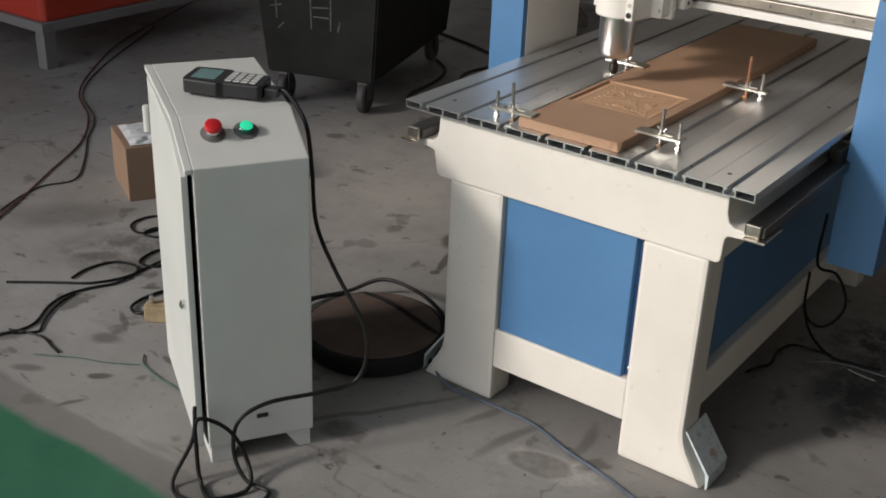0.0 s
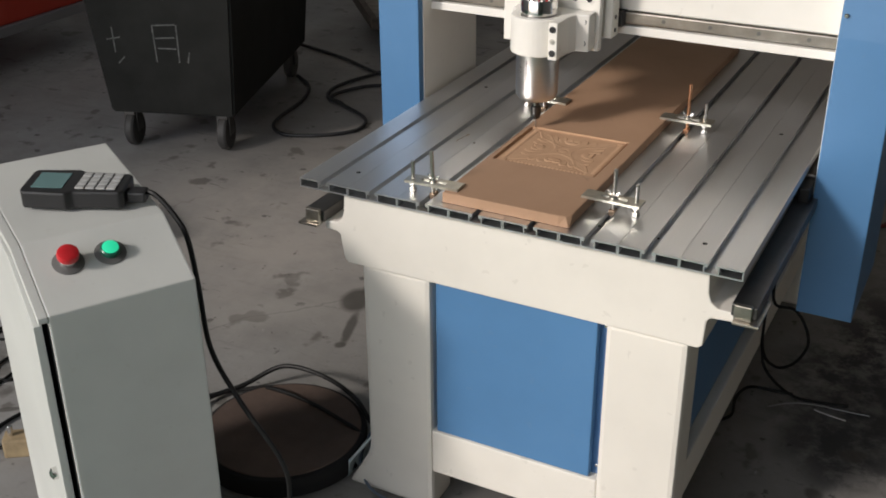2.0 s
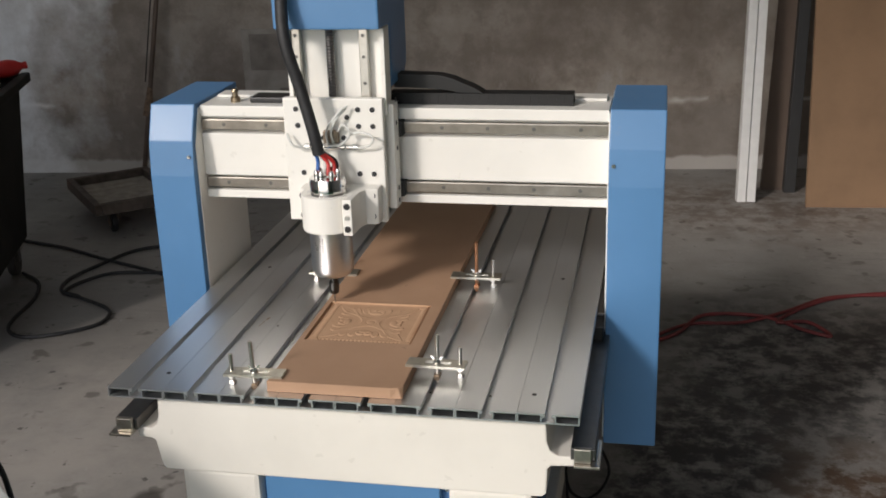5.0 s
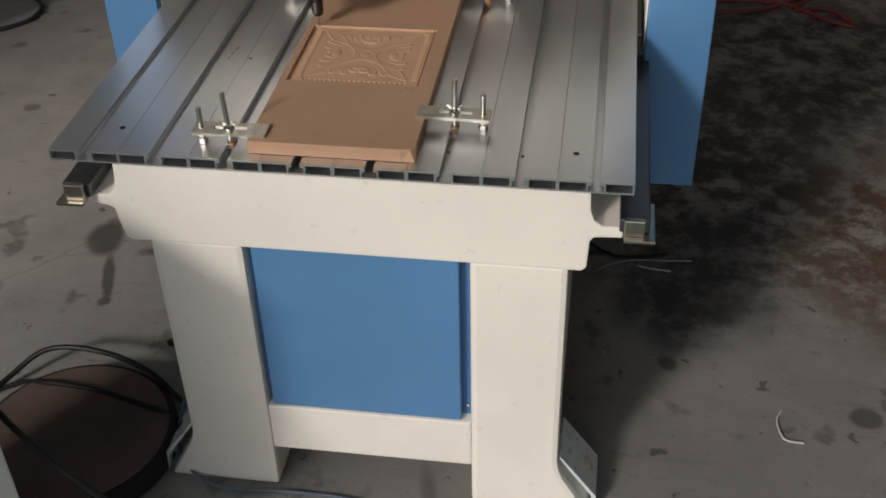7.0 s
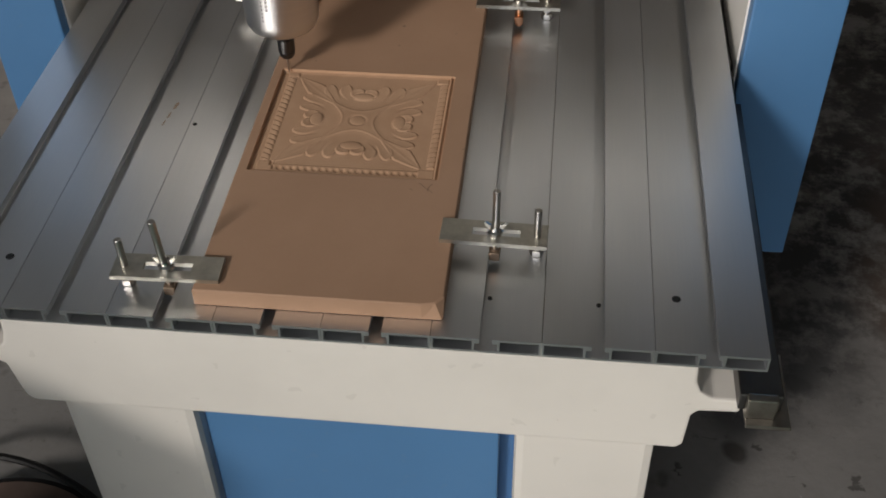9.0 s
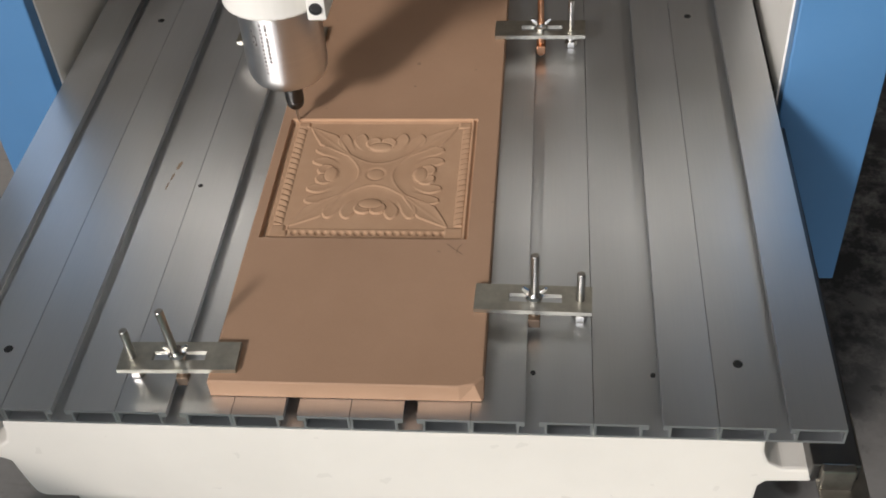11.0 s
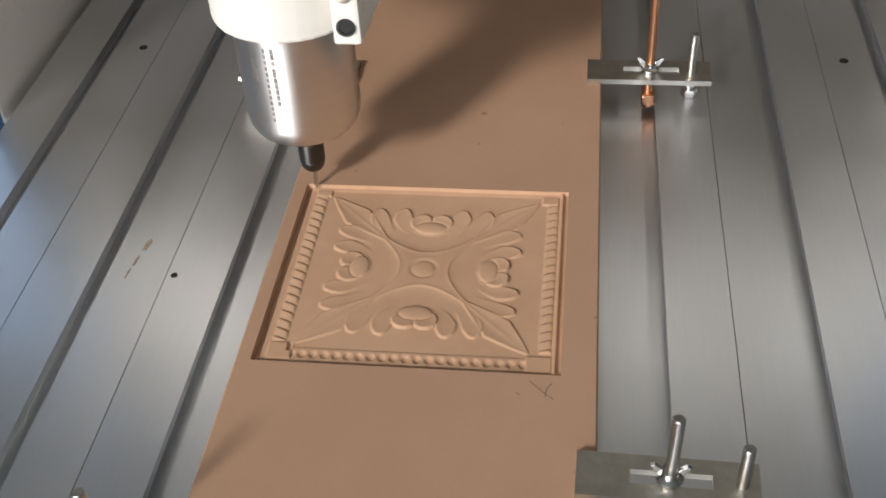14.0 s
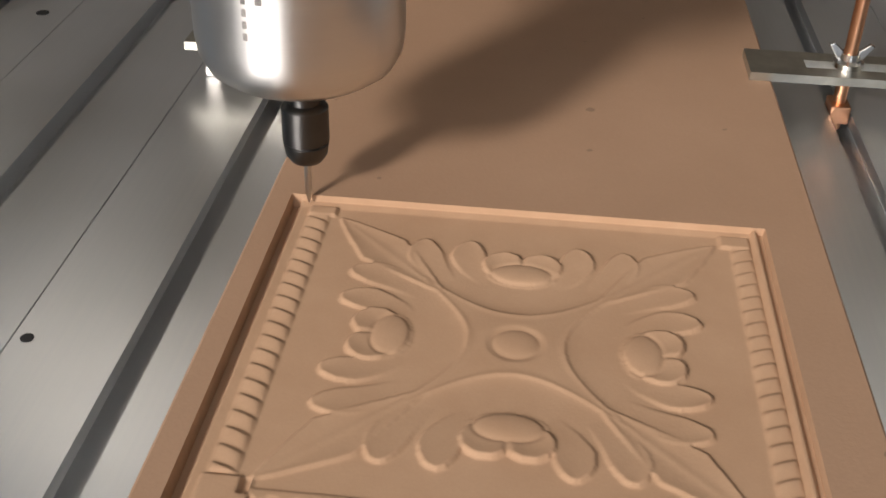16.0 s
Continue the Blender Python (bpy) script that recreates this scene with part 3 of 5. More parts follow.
for x, y, dx, dy in ((-0.224, 0.322, 0.0024, 0.007), (-0.227, 0.304, 0.0013, 0.006), (-0.229, 0.290, 0.0009, 0.006)):
    bm = B()
    prism(bm, [(x - dx, y - dy), (x + dx * 0.3, y - dy * 0.8), (x + dx, y + dy * 0.6), (x + dx * 0.5, y + dy), (x - dx * 0.7, y + dy * 0.4)], "z", H - 0.0004, H + 0.0003)
    part("rust_streak", bm, RUSTMARK, router, "rusty streak on the table")
HOLE = plain("screw_hole", (0.012, 0.012, 0.012), 0.6)
for x, y, r in ((0.321, 0.066, 0.0042), (-0.317, 0.066, 0.0042), (-0.194, 0.290, 0.0026), (0.15, 0.052, 0.0022), (0.25, 0.052, 0.0022), (0.321, 0.60, 0.004), (-0.317, 0.60, 0.004)):
    part("countersunk_screw", lathe(B(), [(r, -0.001), (r, 0.0004), (r * 0.7, 0.0005)], (x, y, H), (0, 0, 1), 12), HOLE, router)

# gantry columns: white inner plate, blue cover with a sloping top edge
for x_in, x_out in ((-0.408, -0.505), (0.413, 0.520)):
    s = 1 if x_in > 0 else -1
    body = B()
    prism(body, [(0.486, 0.387), (0.486, 0.985), (0.515, 1.055), (0.735, 1.055), (0.735, 0.387)], "x", x_in, x_in + s * 0.0025, 0.0005)
    colm = part("column_plate", body, WHITE, router, "white painted column plate")
    prof = [(0.470, 0.381), (0.468, 0.925), (0.476, 0.996), (0.504, 1.066), (0.74, 1.066), (0.74, 0.381)]
    cov = B()
    prism(cov, prof, "x", x_in + s * 0.003, x_out, 0.0025)
    part("column_cover", cov, BLUE, router, "blue column cover with a sloping top edge")
    part("screw", lathe(B(), [(0.004, 0), (0.004, 0.002), (0.0025, 0.0032)], (x_in + s * 0.012, 0.470, 0.965), (0, -1, 0), 10), CHROME, router)
    # carriage under the table that runs on the rail
    run = B()
    box(run, min(x_in, x_in - s * 0.045), max(x_in, x_in - s * 0.045), 0.50, 0.72, 0.575, 0.655, 0.004)
    part("rail_carriage", run, DARKSTEEL, router)
    skirt = B()
    box(skirt, min(x_in, x_in - s * 0.02) , max(x_in, x_in - s * 0.02), 0.44, 0.499, 0.585, 0.650, 0.003)
    part("wiper_block", skirt, BLACK, router, "black wiper block on the rail")
    skirt = B()
    box(skirt, min(x_in, x_in - s * 0.03) , max(x_in, x_in - s * 0.03), 0.721, 1.0, 0.600, 0.640, 0.003)
    part("wiper_block", skirt, BLACK, router, "black wiper block on the rail")

# gantry beam with its two rails
beam = [(0.520, 0.868), (0.520, 0.884), (0.535, 0.886), (0.535, 0.914), (0.520, 0.916), (0.520, 1.003), (0.535, 1.005), (0.535, 1.036), (0.520, 1.038), (0.520, 1.060), (0.650, 1.060), (0.650, 0.868)]
part("gantry_beam", prism(B(), beam, "x", -0.408, 0.413, 0.0015), WHITE, router, "white painted gantry beam")
# rails fill the grooves; their dull brown carries the shade inside
RAILSTEEL = metal("groove_shaded_steel", (0.30, 0.275, 0.24), 0.36, (1, 8, 1), 0.25, 30)
for z in (0.893, 1.014):
    rl = B()
    box(rl, -0.4075, 0.4125, 0.522, 0.5345, z - 0.005, z + 0.018, 0.0025)
    rr = part("linear_rail", rl, RAILSTEEL, router, "steel linear rail, browned for the groove's shade")
    for i in range(9):
        part("rail_screw", lathe(B(), [(0.004, 0), (0.004, 0.0006), (0.002, 0.0008)], (-0.36 + 0.09 * i, 0.522, z + 0.007), (0, -1, 0), 8), DARKSTEEL, rr)
tray = B()
box(tray, -0.400, 0.405, 0.60, 0.648, 1.0605, 1.066, 0.001)
part("cable_tray", tray, WHITE, router)

# drag chain lying on the beam and folding back over it
CHAIN = plain("matt_black_chain", (0.010, 0.0098, 0.0095), 0.6, 0.2, 40)
ch = B()
for i in range(22):
    x = -0.02 + i * 0.0165
    box(ch, x, x + 0.0164, 0.552, 0.592, 1.0605, 1.083, 0.0004)
upper = [(-0.010, 1.121), (0.062, 1.119), (0.085, 1.1175), (0.108, 1.112), (0.128, 1.103), (0.150, 1.0945), (0.168, 1.0835), (0.120, 1.0835), (0.100, 1.088), (0.080, 1.0905), (0.062, 1.092), (-0.010, 1.094)]
prism(ch, upper, "y", 0.553, 0.591, 0.0015)
part("drag_chain", ch, CHAIN, router, "black plastic drag chain on the beam")
ch = B()
box(ch, -0.31, -0.185, 0.548, 0.60, 1.0605, 1.072, 0.003)
part("dust_strip", ch, BLACK, router)
lub = lathe(B(), [(0.010, 0), (0.010, 0.010), (0.006, 0.012), (0.006, 0.020), (0.008, 0.022), (0.006, 0.027)], (-0.345, 0.56, 1.060), (0, 0, 1), 12)
part("oil_fitting", lub, metal("dull_brass", (0.36, 0.29, 0.20), 0.4), router, "small brass oil fitting")

# carriage on the beam, z axis, spindle
SX, SY = -0.103, 0.374
bk = B()
box(bk, SX - 0.096, SX + 0.112, 0.462, 0.500, 0.872, 1.080, 0.003)
part("carriage_plate", bk, WHITE, router)
for z in (0.90, 1.021):
    for dx in (-0.06, 0.07):
        bl = B()
        box(bl, SX + dx - 0.035, SX + dx + 0.048, 0.5005, 0.5335, z - 0.015, z + 0.015, 0.003)
        part("slide_block", bl, BLACK, router)
up = B()
box(up, SX - 0.085, SX + 0.100, 0.474, 0.50, 1.0805, 1.225, 0.002)
zb = part("z_axis_back", up, WHITE, router)
for dx in (-0.072, 0.060):
    rr = B()
    box(rr, SX + dx - 0.009, SX + dx + 0.009, 0.458, 0.4735, 1.06, 1.224, 0.002)
    q = part("z_rail", rr, STEEL, zb, "steel z axis rail")
    for z in (1.12, 1.17, 1.21):
        part("rail_screw", lathe(B(), [(0.0035, 0), (0.0035, 0.0006), (0.002, 0.0008)], (SX + dx, 0.458, z), (0, -1, 0), 8), DARKSTEEL, zb)
for dx in (-0.084, 0.098):
    cheek = B()
    box(cheek, SX + dx - 0.004, SX + dx + 0.004, 0.450, 0.4735, 1.06, 1.224, 0.001)
    part("z_cheek", cheek, WHITE, zb)
scr = [(0.0085 if i % 2 else 0.0068, 1.05 + i * 0.0029) for i in range(60)]
part("ball_screw", lathe(B(), scr, (SX - 0.004, 0.456, 0), (0, 0, 1), 14), DARKSTEEL, router, "dark threaded ball screw")
fp = B()
box(fp, SX - 0.098, SX + 0.098, 0.432, 0.450, 0.853, 1.096, 0.003)
zplate = part("z_plate", fp, WHITE, router, "white spindle mounting plate with bolts")
holes = [(-0.072, 1.075), (-0.045, 1.075), (0.050, 1.075), (0.078, 1.075), (-0.070, 1.043), (-0.042, 1.043), (0.050, 1.043), (0.078, 1.043),
         (0.028, 1.060), (-0.064, 0.950), (0.048, 0.950), (0.076, 0.950), (0.078, 0.915), (-0.06, 0.92), (0.02, 1.02), (-0.02, 1.02)]
for x, z in holes:
    part("bolt", lathe(B(), [(0.0052, 0), (0.0052, 0.0012), (0.0036, 0.0016)], (SX + x, 0.4321, z), (0, -1, 0), 12), BLACK, zplate)
for z in (1.085, 1.04, 0.99, 0.91, 0.885):
    part("bolt", lathe(B(), [(0.0045, 0), (0.0045, 0.0012), (0.003, 0.0016)], (SX + 0.112, 0.48, z), (1, 0, 0), 10), BLACK, router)

# clamp ring round the spindle
ring = B()
pts = [(SX + 0.052 * math.cos(a), SY + 0.052 * math.sin(a)) for a in [math.pi + i * math.pi / 18 for i in range(19)]]
pts = [(SX - 0.062, 0.4315), (SX - 0.062, SY + 0.020), (SX - 0.052, SY + 0.013)] + pts[1:-3] + [(SX + 0.040, SY - 0.051), (SX + 0.058, SY - 0.051), (SX + 0.060, SY), (SX + 0.066, SY + 0.020), (SX + 0.090, SY + 0.025), (SX + 0.090, 0.4315)]
prism(ring, pts, "z", 0.860, 0.930, 0.0025)
clampring = part("spindle_clamp", ring, WHITE, router, "white cast spindle clamp")
for x, y, z, way in ((0.049, SY - 0.051, 0.917, (0, -1, 0)), (0.049, SY - 0.051, 0.873, (0, -1, 0)), (0.079, SY + 0.025, 0.917, (0, -1, 0)), (0.079, SY + 0.025, 0.876, (0, -1, 0)), (-0.0575, SY + 0.020, 0.915, (0, -1, 0)), (-0.0575, SY + 0.020, 0.876, (0, -1, 0))):
    part("bolt", lathe(B(), [(0.0062, 0), (0.0062, 0.0015), (0.0045, 0.0016), (0.004, 0.0006)], (SX + x, y, z), way, 14), BLACK, clampring)
part("bolt", lathe(B(), [(0.0052, 0), (0.0052, 0.0012), (0.003, 0.0014)], (SX + 0.049, SY - 0.051, 0.895), (0, -1, 0), 14), STEEL, clampring)

# brushed spindle
k = Mat("brushed_spindle", 0.25, 1.0)
n = k.noise(6, 4, 0.6, (1, 1, 40))
k.color(k.ramp(n, [(0.3, (0.665, 0.65, 0.63)), (0.7, (0.70, 0.685, 0.66))]))
k.roughness(n, 0.27, 0.31)
k.b.inputs["Anisotropic"].default_value = 0.5
SPINDLE = k.m
sp = part("spindle", lathe(B(), [(0.010, 0.7625), (0.022, 0.7632), (0.031, 0.7655), (0.0365, 0.7695), (0.0395, 0.7755), (0.0405, 0.783), (0.0405, 0.9305)], (SX, SY, 0), (0, 0, 1), 64), SPINDLE, router, "brushed steel spindle motor")
part("collar", lathe(B(), [(0.033, 0.9306), (0.0345, 0.932), (0.0345, 0.956), (0.033, 0.959), (0.025, 0.9595)], (SX, SY, 0), (0, 0, 1), 40), CHROME, sp, "polished steel top collar")
part("collet_nut", lathe(B(), [(0.0066, 0.7245), (0.0086, 0.7275), (0.0094, 0.7325), (0.0089, 0.733), (0.0096, 0.7338), (0.0096, 0.7485), (0.0088, 0.7495), (0.0066, 0.7505), (0.0066, 0.7630)], (SX, SY, 0), (0, 0, 1), 24), metal("blackened_steel", (0.09, 0.088, 0.085), 0.3), sp, "dark collet nut")
part("cutter", lathe(B(), [(0.0003, 0.7035), (0.0015, 0.7095), (0.0015, 0.7266)], (SX, SY, 0), (0, 0, 1), 10), STEEL, sp, "thin engraving bit")
for a in (0.3, 1.5, 2.6, 3.6, 4.4, 5.4):
    part("connector", lathe(B(), [(0.005, 0.9596), (0.0055, 0.962), (0.0055, 0.970), (0.003, 0.974)], (SX + 0.020 * math.cos(a), SY + 0.020 * math.sin(a), 0), (0, 0, 1), 12), CHROME, sp)
# worn print on the spindle, as plain bars
INK = plain("worn_print", (0.24, 0.225, 0.21), 0.5, 0.5, 300)
def print_bar(a, z0, z1, da):
    bm = B()
    r = 0.0407
    lo = [bm.verts.new((SX + r * math.cos(a + da * t), SY + r * math.sin(a + da * t), z0)) for t in (0, 0.5, 1)]
    hi = [bm.verts.new((SX + r * math.cos(a + da * t), SY + r * math.sin(a + da * t), z1)) for t in (0, 0.5, 1)]
    for i in range(2):
        bm.faces.new((lo[i], lo[i + 1], hi[i + 1], hi[i]))
    return part("print", bm, INK, sp)


rnd = random.Random(5)
for i in range(13):
    z = 0.792 + i * 0.0045
    print_bar(4.42, z, z + 0.0028, 0.045)
    if i > 2:
        print_bar(4.55, z, z + rnd.uniform(0.002, 0.0044), 0.07)
for da, z0, z1 in ((0.0, 0.826, 0.828), (0.0, 0.832, 0.841), (0.09, 0.824, 0.834), (0.045, 0.823, 0.825), (0.045, 0.833, 0.835)):
    print_bar(4.17 + da, z0, z1, 0.05 if z1 - z0 < 0.004 else 0.03)

# wires, hose and water fittings over the spindle
hose = [(SX - 0.014, 0.375, 1.002), (SX - 0.022, 0.372, 1.05), (SX - 0.043, 0.376, 1.13), (SX - 0.064, SY, 1.21), (SX - 0.073, 0.395, 1.28), (SX - 0.070, 0.41, 1.36), (SX - 0.04, 0.46, 1.44), (SX + 0.0, 0.55, 1.45), (SX + 0.07, 0.60, 1.30)]
part("cable_sleeve", tube(B(), hose, 0.0115, 12), RUBBER, router, "thick black rubber cable sleeve")
for dx, dy, mat in ((-0.020, 0.0, BLUEWIRE), (0.003, -0.006, REDWIRE), (0.011, 0.004, REDWIRE), (-0.008, 0.008, WHITEWIRE), (0.015, 0.010, BLACK)):
    part("wire", tube(B(), [(SX + dx, SY + dy, 0.962), (SX + dx * 0.9, 0.380 + dy, 0.985), (SX - 0.014 + dx * 0.35, 0.375 + dy * 0.4, 1.006)], 0.0036, 8), mat, router)
man = B()
rod(man, (SX - 0.058, 0.424, 1.004), (SX + 0.052, 0.424, 1.004), 0.0048)
for x in (-0.05, -0.02, 0.02, 0.045):
    rod(man, (SX + x - 0.006, 0.424, 1.004), (SX + x + 0.006, 0.424, 1.004), 0.0068)
part("oil_manifold", man, CHROME, router, "chromed oil distributor")
for pts in ([(-0.058, 1.004), (-0.075, 1.01), (-0.088, 1.03)], [(0.052, 1.004), (0.075, 1.012), (0.083, 1.028), (0.06, 1.036), (0.035, 1.030)], [(-0.012, 1.008), (0.02, 1.012), (0.038, 1.035), (0.025, 1.05), (0.012, 1.036)], [(-0.008, 1.01), (-0.006, 1.04), (0.02, 1.075), (0.034, 1.085)], [(0.004, 1.01), (0.002, 1.035), (0.012, 1.06), (0.03, 1.08)]):
    part("oil_hose", tube(B(), [(SX + x, 0.418 - 0.01 * math.sin(3.14 * i / (len(pts) - 1)), z) for i, (x, z) in enumerate(pts)], 0.0024, 8), WHITEWIRE, router)
nut = B()
box(nut, SX - 0.018, SX + 0.012, 0.418, 0.4318, 1.012, 1.036, 0.003)
part("screw_nut", nut, metal("dull_bronze", (0.30, 0.24, 0.18), 0.45), router)

# blue hood over the z motor
hood = B()
prism(hood, [(0.420, 1.226), (0.420, 1.293), (0.452, 1.335), (0.610, 1.335), (0.640, 1.305), (0.640, 1.135), (0.612, 1.105), (0.505, 1.105), (0.505, 1.226)], "x", SX - 0.101, SX + 0.101, 0.004)
part("motor_hood", hood, BLUE, router, "blue sheet steel hood over the z motor")
mt = B()
box(mt, SX - 0.018, SX + 0.030, 0.46, 0.51, 1.3355, 1.37, 0.003)
part("motor", mt, BLACK, router, "black stepper motor top")

# ---- fibreboard with the relief being cut ----
X0, X1, Y0, Y1 = -0.111, 0.087, 0.194, 0.377
TOP = 0.0195


def relief(nx=340, ny=316):
    """Heights in millimetres below the board's face."""
    wide, deep = 198.0, 183.0
    x = np.linspace(0, wide, nx)[None, :] * np.ones((ny, 1))
    y = np.linspace(0, deep, ny)[:, None] * np.ones((1, nx))
    u, v = x - 100.0, (y - 96.0) * 1.03
    ground = -3.9
    inner = (x > 21) & (x < 177) & (y > 16) & (y < 179)
    h = np.full((ny, nx), ground)
    rr = np.hypot(u, v)

    # palmettes on the four sides: scooped petals that rise towards a rounded tip
    def petal(h, a, b, start, tip, wide, rise, bend):
        s, e = np.array(start, float), np.array(tip, float)
        d = e - s
        size = float(np.hypot(*d))
        d = d / size
        q = ((a - s[0]) * d[0] + (b - s[1]) * d[1]) / size
        p = -(a - s[0]) * d[1] + (b - s[1]) * d[0] - bend * 4 * q * (1 - q)
        near = np.clip(q / 0.62, 0, 1) ** 0.55
        far = np.sqrt(np.clip(1 - (np.clip(q - 0.62, 0, 1) / 0.38) ** 2, 0, 1))
        w = wide * near * far + 1e-3
        side = np.clip(np.abs(p) / w, 0, 1)
        lift = ground + rise * np.clip(q, 0, 1) ** 1.3 * (0.72 + 0.28 * side ** 2)
        return np.where((q > 0) & (q < 1) & (np.abs(p) < w), np.maximum(h, lift), h)

    def heart(h, a, b):
        for sgn in (-1, 1):
            r = np.hypot(a - sgn * 7.0, b - 51.5) / 8.4
            cup = ground + 1.5 + 1.1 * np.clip(r, 0, 1) ** 2 + 0.05 * (b - 51.5)
            h = np.where(r < 1, np.maximum(np.where(h > ground + 2.2, ground, h), cup), h)
        gap = np.exp(-(a / 1.1) ** 2) * np.clip((b - 49) / 6, 0, 1)
        h = np.where((np.abs(a) < 4) & (b > 48) & (b < 60), h - 1.6 * gap, h)
        r = np.sqrt((a / 11.5) ** 2 + ((b - 45.0) / 6.8) ** 2)
        ring = np.exp(-((r - 1.0) / 0.10) ** 2)
        h = np.where(r < 1.15, np.maximum(h, ground + 1.0) - 0.9 * ring, h)
        return np.where(r < 1, ground + 1.0 + 1.7 * np.sqrt(np.clip(1 - r * r, 0, 1)), h)

    for a, b in ((u, v), (v, -u), (-u, -v), (-v, u)):
        for sgn in (-1, 1):
            h = petal(h, a, b, (sgn * 25, 36), (sgn * 41.5, 66), 7.2, 2.5, -sgn * 3.2)
            h = petal(h, a, b, (sgn * 13, 37), (sgn * 22.5, 67), 7.0, 2.8, -sgn * 2.6)
        h = heart(h, a, b)

    # star: concave arcs between the corners, raised inside and smooth
    au, av = u / 77.0, v / 78.5
    pa, pb = np.abs(au + av) / 2.0, np.abs(au - av) / 2.0
    f = (pa + 1e-6) ** 0.32 + (pb + 1e-6) ** 0.32
    bank = ground + 1.35 * np.exp(-np.clip(f - 1.0, 0, 9) / 0.075) * np.clip(1.2 - rr / 80, 0, 1)
    ridge = np.exp(-((1.0 - f) / 0.035) ** 2)
    inside = -2.75 + 0.55 * ridge + 1.15 * np.exp(-(rr / 20) ** 2)
    h = np.where(inner, np.where(f < 1.0, np.maximum(inside, bank), np.maximum(h, bank)), h)
    # the arms end in pointed leaves that reach the corners
    for ad in (1, -1):
        along = np.abs(au + ad * av) / 2.0
        off = (au - ad * av) * 77.0 / 1.414
        w = 11.0 * np.clip((along - 0.36) / 0.36, 0, 1) ** 0.9 * np.clip((1.0 - along) / 0.28, 0, 1) ** 0.8 + 0.01
        side = np.clip(np.abs(off) / w, 0, 1)
        blade = -3.25 + 1.05 * side ** 2.2 + 0.25 * np.exp(-(off / 1.6) ** 2)
        blend = np.clip((along - 0.36) / 0.25, 0, 1)
        h = np.where(inner & (np.abs(off) < w) & (along < 1.0), np.where(f < 1.0, h * (1 - blend) + blade * blend, np.maximum(h, blade)), h)
    # button in a hollow ring
    h = np.where(rr < 11.5, np.minimum(h, -1.75 - 1.1 * np.clip((11.5 - rr) / 3.0, 0, 1)), h)
    h = np.where(rr < 8.2, -2.85 + 1.5 * np.sqrt(np.clip(1 - (rr / 8.2) ** 2, 0, 1)), h)

    # slanting leaves of the rope borders, dimples along the near rail
    def rope(h, x0, x1, lean):
        mid, half = 0.5 * (x0 + x1), 0.5 * (x1 - x0)
        k = (y + lean * (x - mid)) / 8.1
        k = k - np.floor(k)
        swell = np.sqrt(np.clip(1 - ((x - mid) / half) ** 2, 0, 1))
        leaf = ground + 0.3 + 2.3 * swell * np.clip(np.minimum(k / 0.78, (1 - k) / 0.22), 0, 1) ** 0.7
        return np.where((x > x0) & (x < x1) & (y > 21) & (y < 174), leaf, h)

    h = rope(h, 9.0, 18.5, 0.42)
    h = rope(h, 183.0, 191.5, -0.42)
    rail = (x > 24) & (x < 176) & (y > 4) & (y < 16)
    dot = np.clip(1 - ((((x - 27.5) % 7.5) - 3.75) / 2.7) ** 2 - ((y - 10.2) / 3.0) ** 2, 0, 1) ** 0.5
    h = np.where(rail, -3.0 - 2.2 * dot, h)
    # corner blocks
    for bx0, bx1, by0_, by1_ in ((8, 24, 5, 20), (175.5, 192, 4, 18), (9, 21, 173, 179), (179, 191, 171, 179)):
        h = np.where((x > bx0) & (x < bx1) & (y > by0_) & (y < by1_), -2.0, h)
    h = np.where((x > 20.5) & (x < 23.5) & (y > 13) & (y < 20), -5.0, h)
    # shallow cut: the ornament stands less than three millimetres proud
    h = ground + 0.74 * (h - ground)
    # sloping far wall, deep slot along one side, narrow kerfs along the others
    h = np.where(y > 179, ground + 1.2 * (y - 179) / 4, h)
    h = np.where(x < 3.8, -6.5, h)
    h = np.where((x > 192.5) & (x < 194.6), -1.0, h)
    h = np.where(x >= 194.6, -3.4, h)
    h = np.where((y < 2.2) & (x > 3.8), -4.0, h)
    rng = np.random.default_rng(3)
    h = h + 0.006 * rng.standard_normal(h.shape)
    for _ in range(2):
        h[1:-1, 1:-1] = 0.5 * h[1:-1, 1:-1] + 0.125 * (h[:-2, 1:-1] + h[2:, 1:-1] + h[1:-1, :-2] + h[1:-1, 2:])
    h[0, :] = h[-1, :] = 0
    h[:, 0] = h[:, -1] = 0
    return x, y, h


board = thing("fibreboard", pose(0, 0, H), "brown fibreboard clamped to the table with a carved flower square", "board")
bx0, bx1, by0, by1 = -0.121, 0.110, 0.019, 1.10
slab = B()
cut = 0.020
out = [(bx0, by0), (bx1 - cut, by0), (bx1 - cut * 0.35, by0 + 0.003), (bx1, by0 + 0.012), (bx1, by1), (bx0, by1)]
# the chipped corner is whole at the underside
under = [(bx0, by0), (bx1 - cut, by0), (bx1 - 0.0015, by0 + 0.0005), (bx1, by0 + 0.003), (bx1, by1), (bx0, by1)]
lo = [slab.verts.new((x, y, 0.0008)) for x, y in under]
hi = [slab.verts.new((x, y, TOP - 0.0012)) for x, y in out]
n = len(out)
slab.faces.new(lo[::-1])
for i in range(n):
    slab.faces.new((lo[i], lo[(i + 1) % n], hi[(i + 1) % n], hi[i]))
mx, my = 0.5 * (bx0 + bx1), 0.5 * (by0 + by1)
tp = [slab.verts.new((x + (0.0012 if x < mx else -0.0012), y + (0.0012 if y < my else -0.0012), TOP)) for x, y in out]
for i in range(n):
    slab.faces.new((hi[i], hi[(i + 1) % n], tp[(i + 1) % n], tp[i]))
